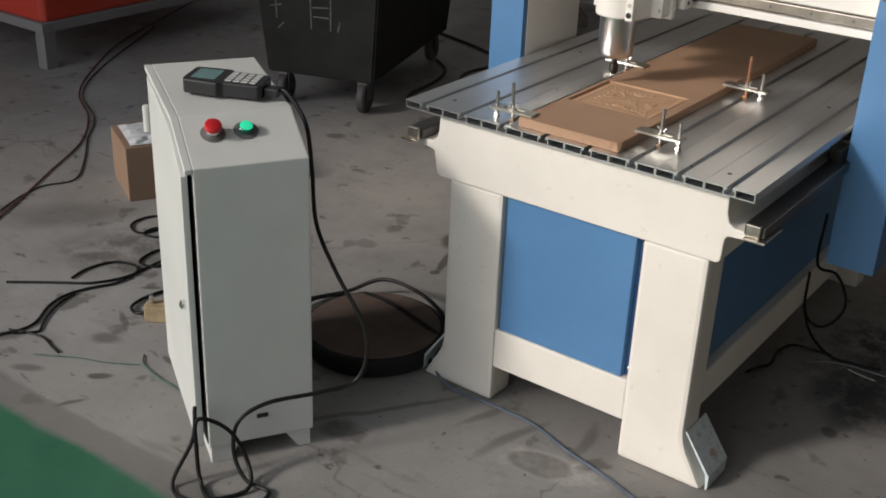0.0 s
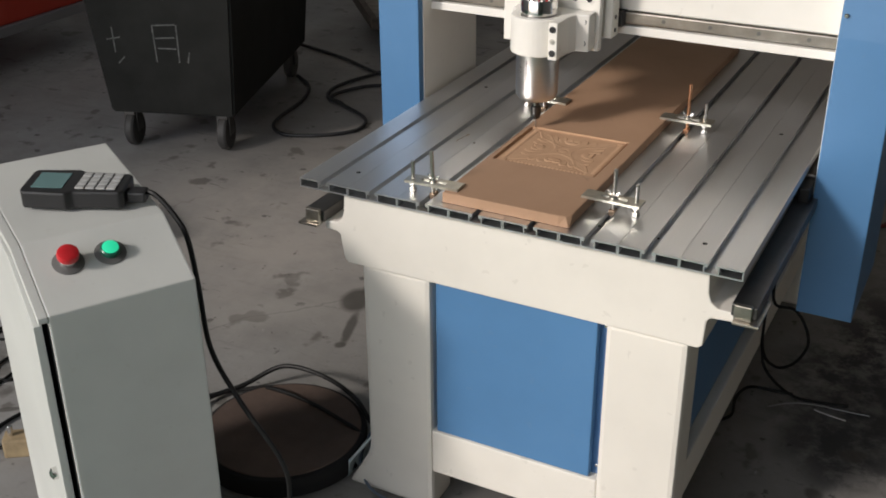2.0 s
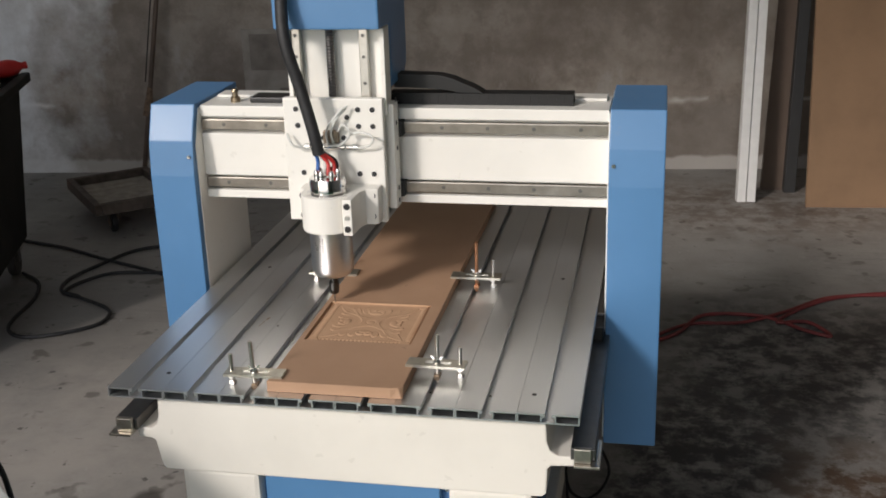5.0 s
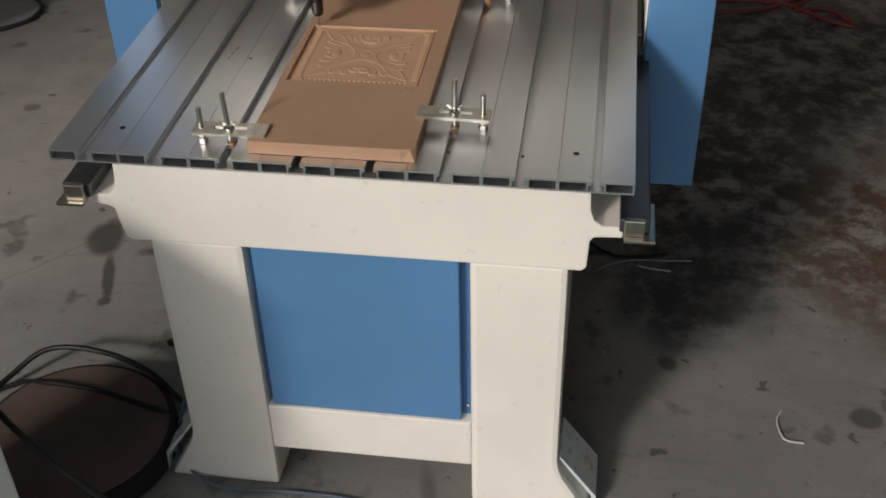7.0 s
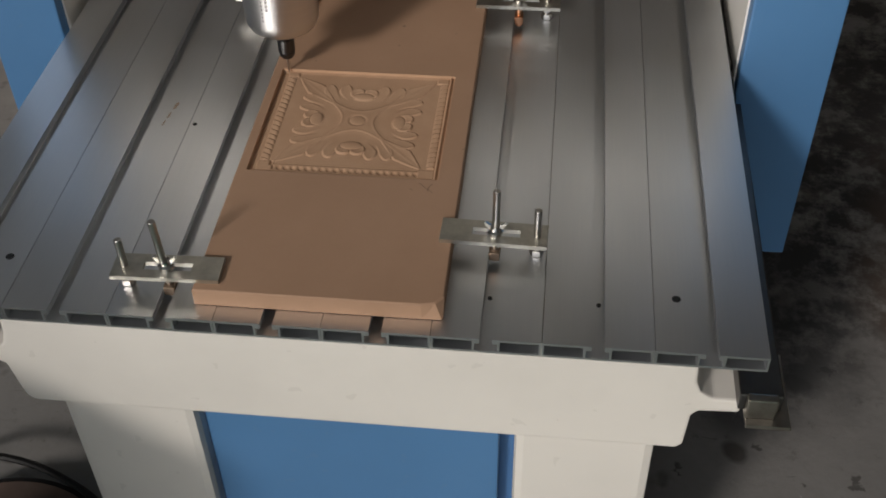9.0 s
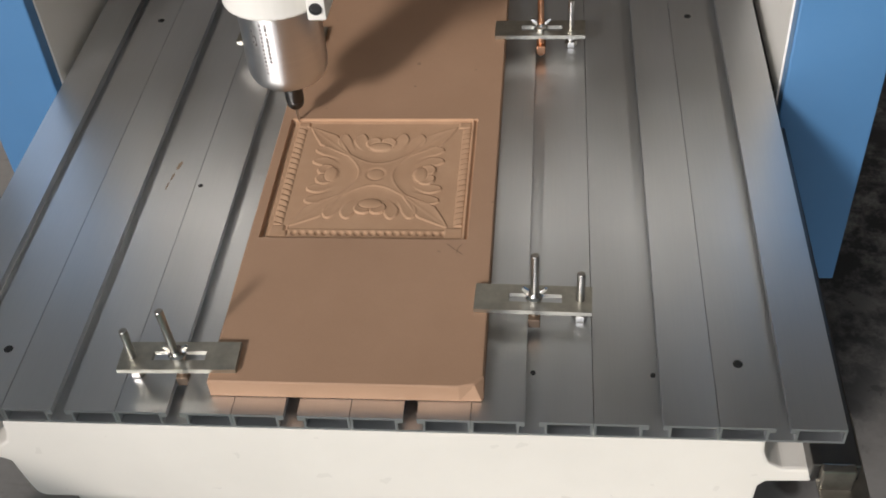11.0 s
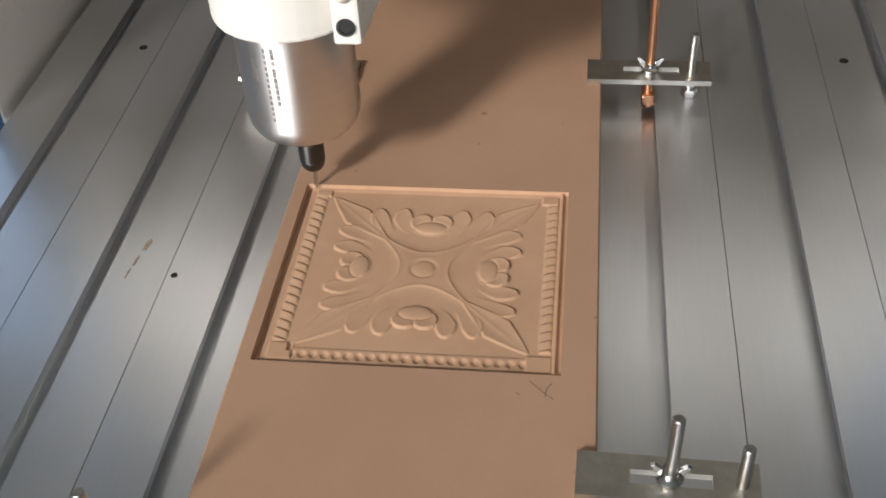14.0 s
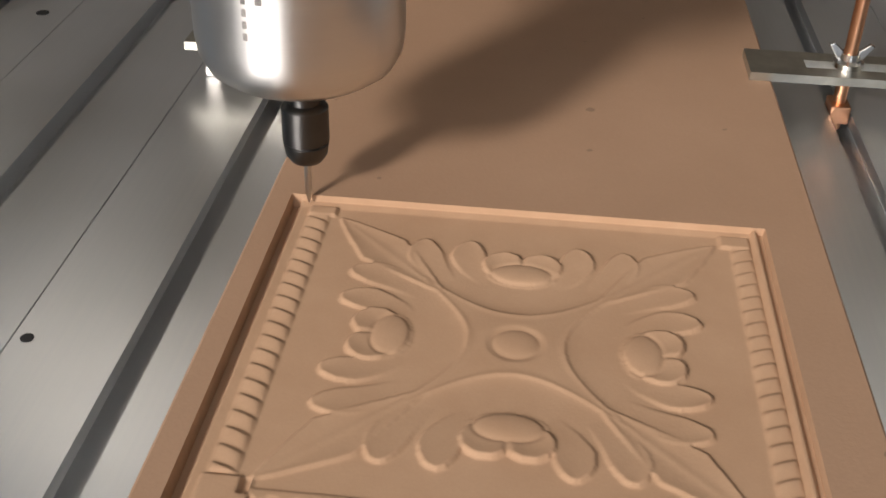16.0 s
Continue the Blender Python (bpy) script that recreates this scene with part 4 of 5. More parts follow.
ins = [slab.verts.new((x, y, TOP)) for x, y in ((X0, Y0), (X1, Y0), (X1, Y1), (X0, Y1))]
slab.faces.new((tp[0], tp[1], tp[2], tp[3], ins[1], ins[0]))
slab.faces.new((tp[3], tp[4], ins[2], ins[1]))
slab.faces.new((tp[4], tp[5], ins[3], ins[2]))
slab.faces.new((tp[5], tp[0], ins[0], ins[3]))
part("panel", slab, MDF, board, "", False)
gx, gy, gh = relief()
ny, nx = gh.shape
vs = np.stack([X0 + gx / 1000, Y0 + gy / 1000, TOP + gh / 1000], -1).reshape(-1, 3)
idx = np.arange(nx * ny).reshape(ny, nx)
fs = np.stack([idx[:-1, :-1], idx[:-1, 1:], idx[1:, 1:], idx[1:, :-1]], -1).reshape(-1, 4)
me = bpy.data.meshes.new("carving")
me.from_pydata(vs.tolist(), [], fs.tolist())
me.materials.append(CARVED)
me.shade_smooth()
me.set_sharp_from_angle(angle=radians(50))
part("carving", me, None, board, "carved relief of leaves and palmettes in a rope border")

PENCIL = plain("pencil", (0.22, 0.14, 0.09), 0.8, 0.3, 200)
for pts in ([(0.068, 0.188), (0.074, 0.182), (0.083, 0.174)], [(0.082, 0.187), (0.079, 0.183), (0.078, 0.176)], [(0.060, 0.178), (0.063, 0.1765)]):
    bm = B()
    for (xa, ya), (xb, yb) in zip(pts, pts[1:]):
        d = Vector((yb - ya, xa - xb)).normalized() * 0.0004
        bm.faces.new([bm.verts.new((xx, yy, TOP + 0.0002)) for xx, yy in ((xa - d.x, ya - d.y), (xb - d.x, yb - d.y), (xb + d.x, yb + d.y), (xa + d.x, ya + d.y))])
    part("pencil_mark", bm, PENCIL, board, "dark pencil stroke")


# ---- clamps ----
def clamp(m, x_bolt, x_leg, bolt_top, leg_top, lean, stud, label):
    """A slotted strap, a stud from the table slot with a wing nut, and a jack screw at the outer end."""
    t = thing("clamp", m, label, "clamp", "clamps on the table")
    s = 1 if x_leg > x_bolt else -1
    strap = B()
    x_a, x_b = x_bolt - s * 0.052, x_bolt + s * 0.050
    x_lo, x_hi = min(x_a, x_b), max(x_a, x_b)
    z0, z1, w = 0.0197, 0.0242, 0.0155
    box(strap, x_lo, x_hi, -w, -0.0049, z0, z1)
    box(strap, x_lo, x_hi, 0.0049, w, z0, z1)
    box(strap, x_lo, x_bolt - 0.022, -0.0049, 0.0049, z0, z1)
    box(strap, x_bolt + 0.024, x_hi, -0.0049, 0.0049, z0, z1)
    part("strap", strap, ZINC, t, "zinc plated slotted strap")
    st = B()
    rod(st, (x_bolt, 0, -0.012), (x_bolt + lean, 0, bolt_top), 0.0036)
    part("stud", st, stud, t)
    wn = B()
    lathe(wn, [(0.0078, z1 + 0.0002), (0.008, z1 + 0.003), (0.0055, z1 + 0.0045), (0.005, z1 + 0.008)], (x_bolt, 0, 0), (0, 0, 1), 14)
    for sg in (-1, 1):
        prism(wn, [(x_bolt + sg * 0.004, z1 + 0.003), (x_bolt + sg * 0.007, z1 + 0.005), (x_bolt + sg * 0.0115, z1 + 0.012), (x_bolt + sg * 0.009, z1 + 0.013), (x_bolt + sg * 0.004, z1 + 0.009)], "y", -0.0014, 0.0014, 0.0004)
    part("wing_nut", wn, CHROME, t, "wing nut")
    tn = B()
    box(tn, x_bolt - 0.0052, x_bolt + 0.0052, -0.008, 0.008, -0.006, 0.004, 0.001)
    part("slot_nut", tn, COPPER if stud is COPPER else DULLNUT, t, "brownish slot nut")
    jk = B()
    rod(jk, (x_leg, 0, 0.0005), (x_leg, 0, leg_top), 0.0036)
    lathe(jk, [(0.0066, 0.0005), (0.007, 0.002), (0.007, 0.006), (0.006, 0.0075)], (x_leg, 0, 0), (0, 0, 1), 6)
    lathe(jk, [(0.0066, z0 - 0.0075), (0.0066, z0 - 0.0005)], (x_leg, 0, 0), (0, 0, 1), 6)
    part("jack_screw", jk, STEEL, t)
    return t


clamp(pose(0, 0.120, H, 0, 0, -1.5), 0.150, 0.190, 0.076, 0.056, 0.001, STEEL, "zinc clamp with stud and wing nut on the board's edge")
clamp(pose(0, 0.046, H, 0, 0, 1.5), -0.150, -0.190, 0.080, 0.056, -0.004, STEEL, "zinc clamp with a leaning stud on the board's edge")
clamp(pose(0, 0.540, H, 0, 0, 0), 0.150, 0.184, 0.095, 0.060, 0.0, COPPER, "zinc clamp with a long coppery stud")
clamp(pose(0, 0.530, H, 0, 0, -0.5), -0.150, -0.189, 0.072, 0.056, -0.002, STEEL, "zinc clamp with stud, dulled with dust")

# ---- control cabinet ----
CAB = Matrix(((-0.856, -0.516, 0, -0.352), (0.516, -0.856, 0, -0.357), (0, 0, 1, 0), (0, 0, 0, 1)))
# local x runs back from the front face, local y across it to the hinged side
cab = thing("control_cabinet", CAB, "light grey steel control cabinet with a sloping top", "cabinet")
shape = [(0.0, 0.042), (0.0, 0.664), (0.128, 0.726), (0.435, 0.742), (0.435, 0.042)]
part("body", prism(B(), shape, "y", 0.0, 0.224, 0.003), GREYWHITE, cab)
lip = B()
prism(lip, [(0.0, 0.654), (0.0, 0.6635), (0.128, 0.7255), (0.435, 0.7415), (0.435, 0.730), (0.131, 0.714), (0.006, 0.654)], "y", 0.2243, 0.2385, 0.0012)
part("top_lip", lip, GREYWHITE, cab)
dr = B()
prism(dr, [(0.004, 0.046), (0.004, 0.650), (0.130, 0.710), (0.405, 0.726), (0.405, 0.046)], "y", 0.0, 0.013, 0.0015)
dd = part("door", dr, GREYWHITE, cab, "cabinet door standing slightly ajar")
dd.matrix_basis = Matrix.Translation((0.40, 0.2265, 0)) @ Matrix.Rotation(radians(-1.0), 4, "Z") @ Matrix.Translation((-0.40, 0, 0))
# black strip that stands for the dark of the door gap
gap = B()
box(gap, 0.004, 0.40, 0.2242, 0.2262, 0.05, 0.645)
part("gap_shade", gap, BLACK, cab, "black strip for the shade in the door gap")
lock = lathe(B(), [(0.010, 0), (0.010, 0.008), (0.007, 0.010), (0.003, 0.012)], (0.05, 0.013, 0.36), (0, 1, 0), 14)
part("lock", lock, CHROME, dd, "small chrome lock")
part("hinge", rod(B(), (0.410, 0.02, 0.60), (0.410, 0.02, 0.66), 0.007), GREYWHITE, dd)
for y0, y1 in ((0.006, 0.050), (0.176, 0.220)):
    ft = B()
    prism(ft, [(y0, 0.0), (y1, 0.0), (y1 if y0 > 0.1 else y1 + 0.016, 0.0415), (y0 if y0 < 0.1 else y0 - 0.016, 0.0415)] if y0 > 0.1 else [(y0, 0.0), (y0 + 0.026, 0.0), (y0 + 0.055, 0.0415), (y0, 0.0415)], "x", 0.004, 0.425, 0.0015)
    part("foot", ft, GREYWHITE, cab)
tag = B()
box(tag, -0.0016, -0.0002, 0.098, 0.122, 0.094, 0.104)
part("slot", tag, BLACK, cab, "small black slot")
# buttons on the slope
up_way = Vector((-0.434, 0, 0.90)).normalized()
def on_slope(x, y):
    return (x, y, 0.664 + 0.062 * x / 0.128)


RED = plain("red_button", (0.55, 0.018, 0.025), 0.3)
RING = plain("grey_button_ring", (0.13, 0.13, 0.125), 0.45, 0.1)
GREENRIM = plain("dark_green_rim", (0.012, 0.10, 0.065), 0.3)
k = Mat("lit_green_cap", 0.3, 0, (0.02, 0.36, 0.20))
k.b.inputs["Emission Color"].default_value = (0.03, 0.75, 0.38, 1)
k.b.inputs["Emission Strength"].default_value = 0.75
GREEN_LIT = k.m
eb = part("emergency_button", lathe(B(), [(0.0235, 0.0004), (0.024, 0.0015), (0.0225, 0.0025), (0.014, 0.0035), (0.013, 0.004)], on_slope(0.078, 0.168), up_way, 28), RING, cab, "grey ring of the stop button")
part("stem", lathe(B(), [(0.013, 0.004), (0.013, 0.012), (0.0125, 0.013)], on_slope(0.078, 0.168), up_way, 24), CHROME, eb)
part("cap", lathe(B(), [(0.014, 0.0132), (0.0165, 0.016), (0.0168, 0.022), (0.0155, 0.026), (0.012, 0.0275), (0.004, 0.028)], on_slope(0.078, 0.168), up_way, 28), RED, eb, "red mushroom cap")
gb = part("start_button", lathe(B(), [(0.0235, 0.0004), (0.024, 0.0015), (0.0225, 0.0025), (0.015, 0.0035), (0.0145, 0.004)], on_slope(0.078, 0.104), up_way, 28), RING, cab, "grey ring of the start button")
part("bezel", lathe(B(), [(0.0145, 0.004), (0.015, 0.006), (0.015, 0.012), (0.0135, 0.0135), (0.0125, 0.0136)], on_slope(0.078, 0.104), up_way, 28), GREENRIM, gb)
part("cap", lathe(B(), [(0.0124, 0.0137), (0.012, 0.016), (0.009, 0.0175), (0.003, 0.018)], on_slope(0.078, 0.104), up_way, 24), GREEN_LIT, gb, "glowing green cap")

# ---- handheld controller on the cabinet ----
pend = thing("handheld_controller", pose(-0.598, -0.328, 0.7365, 1.5, 1.5, 26) @ Matrix.Diagonal((0.86, 1.0, 1.0, 1.0)), "black handheld controller with a green screen on the cabinet", "controller")
hb = B()
prism(hb, [(-0.092, -0.042), (-0.012, -0.046), (0.0, -0.038), (0.085, -0.036), (0.092, -0.030), (0.092, 0.030), (0.085, 0.036), (0.0, 0.038), (-0.012, 0.046), (-0.092, 0.042), (-0.098, 0.034), (-0.098, -0.034)], "z", 0.0, 0.030, 0.004)
part("body", hb, BLACK, pend)
sc = B()
box(sc, -0.080, -0.022, -0.028, 0.028, 0.0302, 0.0312, 0.0004)
part("screen", sc, plain("grey_green_screen", (0.13, 0.24, 0.24), 0.12, 0.03), pend, "grey green display")
KEYCAPS = plain("grey_keys", (0.42, 0.43, 0.42), 0.5)
for i in range(4):
    for j in range(4):
        kb = B()
        box(kb, 0.002 + i * 0.0195, 0.018 + i * 0.0195, -0.029 + j * 0.0150, -0.0175 + j * 0.0150, 0.0302, 0.0330, 0.001)
        part("key", kb, KEYCAPS, pend)
plug = B()
box(plug, 0.0925, 0.128, -0.020, 0.006, 0.004, 0.022, 0.004)
part("plug", plug, BLACK, pend, "black cable plug")
ctrl = tube(B(), [(-0.502, -0.284, 0.750), (-0.482, -0.283, 0.748), (-0.450, -0.283, 0.722), (-0.424, -0.285, 0.684), (-0.412, -0.286, 0.60), (-0.392, -0.296, 0.49), (-0.335, -0.300, 0.40), (-0.265, -0.295, 0.30), (-0.255, -0.300, 0.22), (-0.272, -0.322, 0.172), (-0.31, -0.385, 0.163), (-0.366, -0.478, 0.160), (-0.397, -0.53, 0.128), (-0.398, -0.545, 0.06), (-0.36, -0.55, 0.012), (-0.30, -0.545, 0.007), (-0.30, -0.60, 0.007), (-0.37, -0.635, 0.007), (-0.43, -0.61, 0.012), (-0.445, -0.602, 0.08), (-0.440, -0.598, 0.15), (-0.405, -0.55, 0.115), (-0.375, -0.53, 0.04), (-0.34, -0.57, 0.007), (-0.40, -0.66, 0.007), (-0.47, -0.65, 0.007), (-0.452, -0.605, 0.10), (-0.462, -0.585, 0.165)], 0.0045, 8)
single("controller_cable", ctrl, CABLE, "black cable hanging from the controller to the floor", "cable")

# ---- things round the machine ----
# round base on the floor
rb = thing("round_base", pose(-0.535, 0.065, 0), "round base plate with a rusty brown top and black rim", "base plate")
k = Mat("rusty_brown_plate", 0.8)
n1, n2 = k.noise(6, 6, 0.65), k.noise(60, 3)
c = k.ramp(n1, [(0.3, (0.075, 0.052, 0.042)), (0.7, (0.150, 0.104, 0.082))])
k.color(k.mix(k.math("MULTIPLY", n2, 0.3), c, (0.05, 0.035, 0.03)))
k.bump(n2, 0.3, 0.002)
part("rim", lathe(B(), [(0.168, 0.0), (0.178, 0.006), (0.180, 0.040), (0.176, 0.048), (0.168, 0.050)], (0, 0, 0), (0, 0, 1), 56), plain("matt_black_rim", (0.012, 0.011, 0.011), 0.9), rb, "black rim")
part("plate", lathe(B(), [(0.160, 0.049), (0.1675, 0.0505), (0.166, 0.0525), (0.02, 0.053)], (0, 0, 0), (0, 0, 1), 56), k.m, rb, "rusty brown top")


def cable(name, pts, r, mat, label, z=None):
    line = [(p[0], p[1], p[2] if len(p) > 2 else (r + 0.001)) for p in pts]
    return single(name, tube(B(), line, r, 8), mat, label, "cable")


cable("power_cable", [(-0.72, -0.02), (-0.79, 0.10, 0.012), (-0.74, 0.20, 0.02), (-0.67, 0.26, 0.056), (-0.56, 0.26, 0.062), (-0.45, 0.22, 0.060), (-0.36, 0.17, 0.035), (-0.30, 0.22, 0.01), (-0.2, 0.35)], 0.0055, CABLE, "black power cable looping over the round base")
cable("power_cable", [(-0.84, 0.02), (-0.80, 0.14), (-0.72, 0.20, 0.016), (-0.64, 0.17, 0.058), (-0.52, 0.16, 0.0585), (-0.40, 0.13, 0.056), (-0.34, 0.15, 0.02), (-0.25, 0.30)], 0.0045, CABLE, "thin black cable crossing the round base")
cable("machine_cable", [(-0.22, 0.62), (-0.33, 0.45, 0.012), (-0.46, 0.36), (-0.40, 0.38), (-0.25, 0.42)], 0.008, CABLE, "thick black cable from under the machine")
cable("machine_cable", [(-0.15, 0.72), (-0.33, 0.47, 0.02), (-0.47, 0.355)], 0.007, CABLE, "thick black cable from under the machine")
HOSE = plain("grey_blue_hose", (0.09, 0.118, 0.16), 0.45, 0.3, 8)
cable("air_hose", [(-0.36, 0.30, 0.12), (-0.360, 0.16, 0.06), (-0.345, 0.07, 0.025), (-0.27, 0.012, 0.008), (-0.13, 0.015), (-0.02, 0.01), (0.08, -0.025), (0.18, -0.05), (0.26, -0.075), (0.40, -0.13), (0.60, -0.25)], 0.0031, HOSE, "grey blue air hose along the floor")
cable("right_cable", [(0.336, 0.70, 0.40), (0.336, 0.70, 0.268), (0.383, 0.70, 0.256), (0.411, 0.70, 0.22), (0.421, 0.70, 0.176), (0.401, 0.70, 0.128), (0.370, 0.70, 0.104), (0.342, 0.70, 0.113), (0.328, 0.70, 0.137), (0.323, 0.70, 0.17), (0.322, 0.70, 0.24)], 0.0036, CABLE, "thin black cable drooping in a loop under the column")
cable("right_cable", [(0.326, 0.70, 0.14), (0.322, 0.78, 0.05), (0.345, 0.79, 0.012), (0.391, 0.759), (0.435, 0.751), (0.52, 0.77)], 0.0036, CABLE, "thin black cable trailing on the sooty floor")
cable("right_cable", [(0.262, 0.54), (0.275, 0.581), (0.293, 0.619), (0.285, 0.689), (0.302, 0.747), (0.357, 0.757), (0.398, 0.762)], 0.0036, CABLE, "thin black cable on the floor beside the machine")
cable("wire_scrap", [(0.359, 0.690), (0.399, 0.725), (0.450, 0.744), (0.518, 0.749), (0.570, 0.754)], 0.0016, plain("grey_wire", (0.26, 0.26, 0.26), 0.4), "loose grey wire on the sooty floor")
cable("wire_scrap", [(0.455, 0.724), (0.483, 0.717), (0.525, 0.712)], 0.0020, plain("pale_wire", (0.34, 0.34, 0.33), 0.4), "short loose pale wire on the sooty floor")
cable("wire_scrap", [(0.718, 0.315), (0.708, 0.29), (0.712, 0.255), (0.722, 0.241), (0.750, 0.238)], 0.0020, plain("grubby_white_wire", (0.48, 0.47, 0.44), 0.5), "bent piece of white wire on the floor")
DULLRED = plain("dull_red_cable", (0.15, 0.05, 0.05), 0.7, 0.5, 4)
cable("far_cable", [(-1.78, -0.30), (-1.915, -0.046), (-2.075, 0.207), (-2.236, 0.459), (-2.448, 0.654), (-2.687, 0.792), (-2.889, 0.995), (-3.184, 1.388), (-3.452, 1.931), (-3.7, 2.5)], 0.0030, DULLRED, "dull red cable trailing over the floor")
cable("far_cable", [(-1.82, -0.26), (-1.949, -0.022), (-1.995, 0.120), (-1.965, 0.232), (-2.096, 0.370), (-2.25, 0.50), (-2.42, 0.66), (-2.70, 0.82), (-2.95, 1.12), (-3.3, 1.7)], 0.0028, plain("dusty_dark_cable", (0.05, 0.045, 0.045), 0.7, 0.4, 6), "thin dark cable trailing over the floor")
cable("floor_cable", [(-1.493, -0.342), (-1.43, -0.289), (-1.376, -0.246), (-1.322, -0.202), (-1.286, -0.142), (-1.276, -0.093), (-1.28, -0.02), (-1.283, 0.057), (-1.283, 0.142)], 0.0036, CABLE, "black cable running across the floor behind the cabinet")
cable("floor_cable", [(-1.382, -0.214), (-1.396, -0.155), (-1.384, -0.09), (-1.352, -0.061), (-1.307, -0.053), (-1.281, -0.072), (-1.269, -0.109), (-1.268, -0.158), (-1.298, -0.223), (-1.311, -0.284), (-1.295, -0.35), (-1.247, -0.423), (-1.243, -0.475), (-1.263, -0.522)], 0.0036, CABLE, "black cable in a loop on the floor")
cable("floor_cable", [(-1.253, 0.111), (-1.256, 0.029), (-1.262, -0.017), (-1.306, -0.035), (-1.333, -0.015), (-1.344, 0.044), (-1.328, 0.09), (-1.321, 0.159)], 0.0036, CABLE, "black cable snaking towards the cabinet")
cable("floor_cable", [(-1.409, 0.274), (-1.486, 0.238), (-1.541, 0.203), (-1.551, 0.147), (-1.528, 0.108), (-1.479, 0.096), (-1.457, 0.132), (-1.452, 0.216), (-1.413, 0.255)], 0.0036, CABLE, "coil of black cable behind the cabinet")
cable("floor_cable", [(-1.352, 0.192), (-1.408, 0.16), (-1.461, 0.158), (-1.471, 0.124), (-1.455, 0.098), (-1.413, 0.111), (-1.388, 0.14), (-1.344, 0.173)], 0.0036, CABLE, "small coil of black cable behind the cabinet")
cable("floor_cable", [(-1.303, -0.264), (-1.287, -0.322), (-1.256, -0.38), (-1.223, -0.423), (-1.203, -0.444), (-1.216, -0.465), (-1.241, -0.493)], 0.0030, CABLE, "thin black cable branching off on the floor")
cable("floor_cable", [(-1.266, -0.488), (-1.214, -0.467), (-1.166, -0.458), (-1.113, -0.471), (-1.08, -0.478)], 0.0030, CABLE, "thin black cable end on the floor")
GREENWIRE = plain("dark_green_wire", (0.05, 0.11, 0.085), 0.6, 0.4, 30)
cable("green_wire", [(-1.12, -0.52), (-1.027, -0.463), (-0.956, -0.432), (-0.889, -0.388)], 0.0016, GREENWIRE, "thin dark green wire on the floor")
cable("green_wire", [(-0.915, -0.352), (-0.895, -0.372), (-0.865, -0.385), (-0.788, -0.399), (-0.715, -0.402)], 0.0020, GREENWIRE, "thin dark green wire on the floor")
cable("mid_cable", [(-2.25, 2.60), (-2.07, 2.547), (-1.905, 2.492), (-1.693, 2.388), (-1.534, 2.32), (-1.362, 2.241), (-1.2, 2.15)], 0.0068, RUBBER, "thick black cable in loops on the floor")
cable("mid_cable", [(-1.35, 2.66), (-1.512, 2.578), (-1.619, 2.499), (-1.675, 2.353), (-1.727, 2.16), (-1.69, 2.03), (-1.572, 1.968), (-1.446, 1.896), (-1.399, 1.829), (-1.404, 1.741), (-1.491, 1.655), (-1.597, 1.609), (-1.682, 1.649), (-1.725, 1.742), (-1.758, 1.952), (-1.833, 2.107), (-1.95, 2.2)], 0.0068, RUBBER, "thick black cable in loops on the floor")
cable("mid_cable", [(-1.15, 2.25), (-1.373, 2.264), (-1.577, 2.24), (-1.66, 2.137), (-1.677, 2.032), (-1.60, 1.99)], 0.0068, RUBBER, "thick black cable in loops on the floor")
REDC = plain("red_hose", (0.19, 0.035, 0.035), 0.6, 0.4, 6)
cable("red_cable", [(0.40, 1.75), (0.58, 1.90), (0.68, 2.08), (0.88, 2.09), (1.00, 1.99), (1.08, 1.95), (1.02, 2.06), (0.92, 2.05), (1.05, 2.22), (1.2, 2.32), (1.5, 2.4)], 0.0065, REDC, "red cable lying across the sooty floor")
cable("red_cable", [(0.45, 1.80), (0.62, 1.99), (0.80, 2.03), (0.95, 2.14), (1.13, 2.30), (1.4, 2.35)], 0.006, REDC, "red cable lying across the sooty floor")
cable("red_cable", [(-0.44, 1.05), (-0.50, 1.22), (-0.58, 1.30), (-0.62, 1.45)], 0.010, REDC, "red cable end behind the machine")

# plug lying behind the cabinet
vb = thing("power_plug", pose(-1.03, -0.205, 0, 0, 0, 35), "dusty brass coloured plug on the floor", "plug")
pb = B()
box(pb, -0.035, 0.035, -0.022, 0.022, 0.0, 0.045, 0.005)
part("body", pb, plain("dusty_ochre", (0.34, 0.26, 0.15), 0.6, 0.25), vb)
for sx in (-0.018, 0.018):
    part("prong", rod(B(), (sx, 0, 0.045), (sx, 0, 0.070), 0.006), CHROME, vb)
part("lead", tube(B(), [(-0.03, -0.005, 0.02), (-0.062, 0.0, 0.015), (-0.085, 0.045, 0.008), (-0.065, 0.10, 0.006), (-0.02, 0.145, 0.006), (0.05, 0.17, 0.006)], 0.0045, 8), CABLE, vb)


# ---- cardboard box ----
def cardboard(name, base):
    k = Mat(name, 0.8)
    n1, n2 = k.noise(4, 6, 0.6), k.noise(40, 4, 0.7, (1, 1, 6))
    c = k.ramp(n1, [(0.3, tuple(v * 0.75 for v in base)), (0.7, base)])
    k.color(k.mix(k.math("MULTIPLY", n2, 0.35), c, tuple(v * 0.6 for v in base)))
    k.bump(n2, 0.2, 0.002)
    return k.m


CARD = cardboard("cardboard", (0.29, 0.19, 0.125))
bx = thing("cardboard_box", pose(-1.69, 0.235, 0, 0, 0, 62.5), "worn brown cardboard box with plastic film on top", "box")
b = B()
box(b, 0.0, 0.34, 0.0, 0.24, 0.0, 0.175, 0.003)
part("carton", b, CARD, bx)
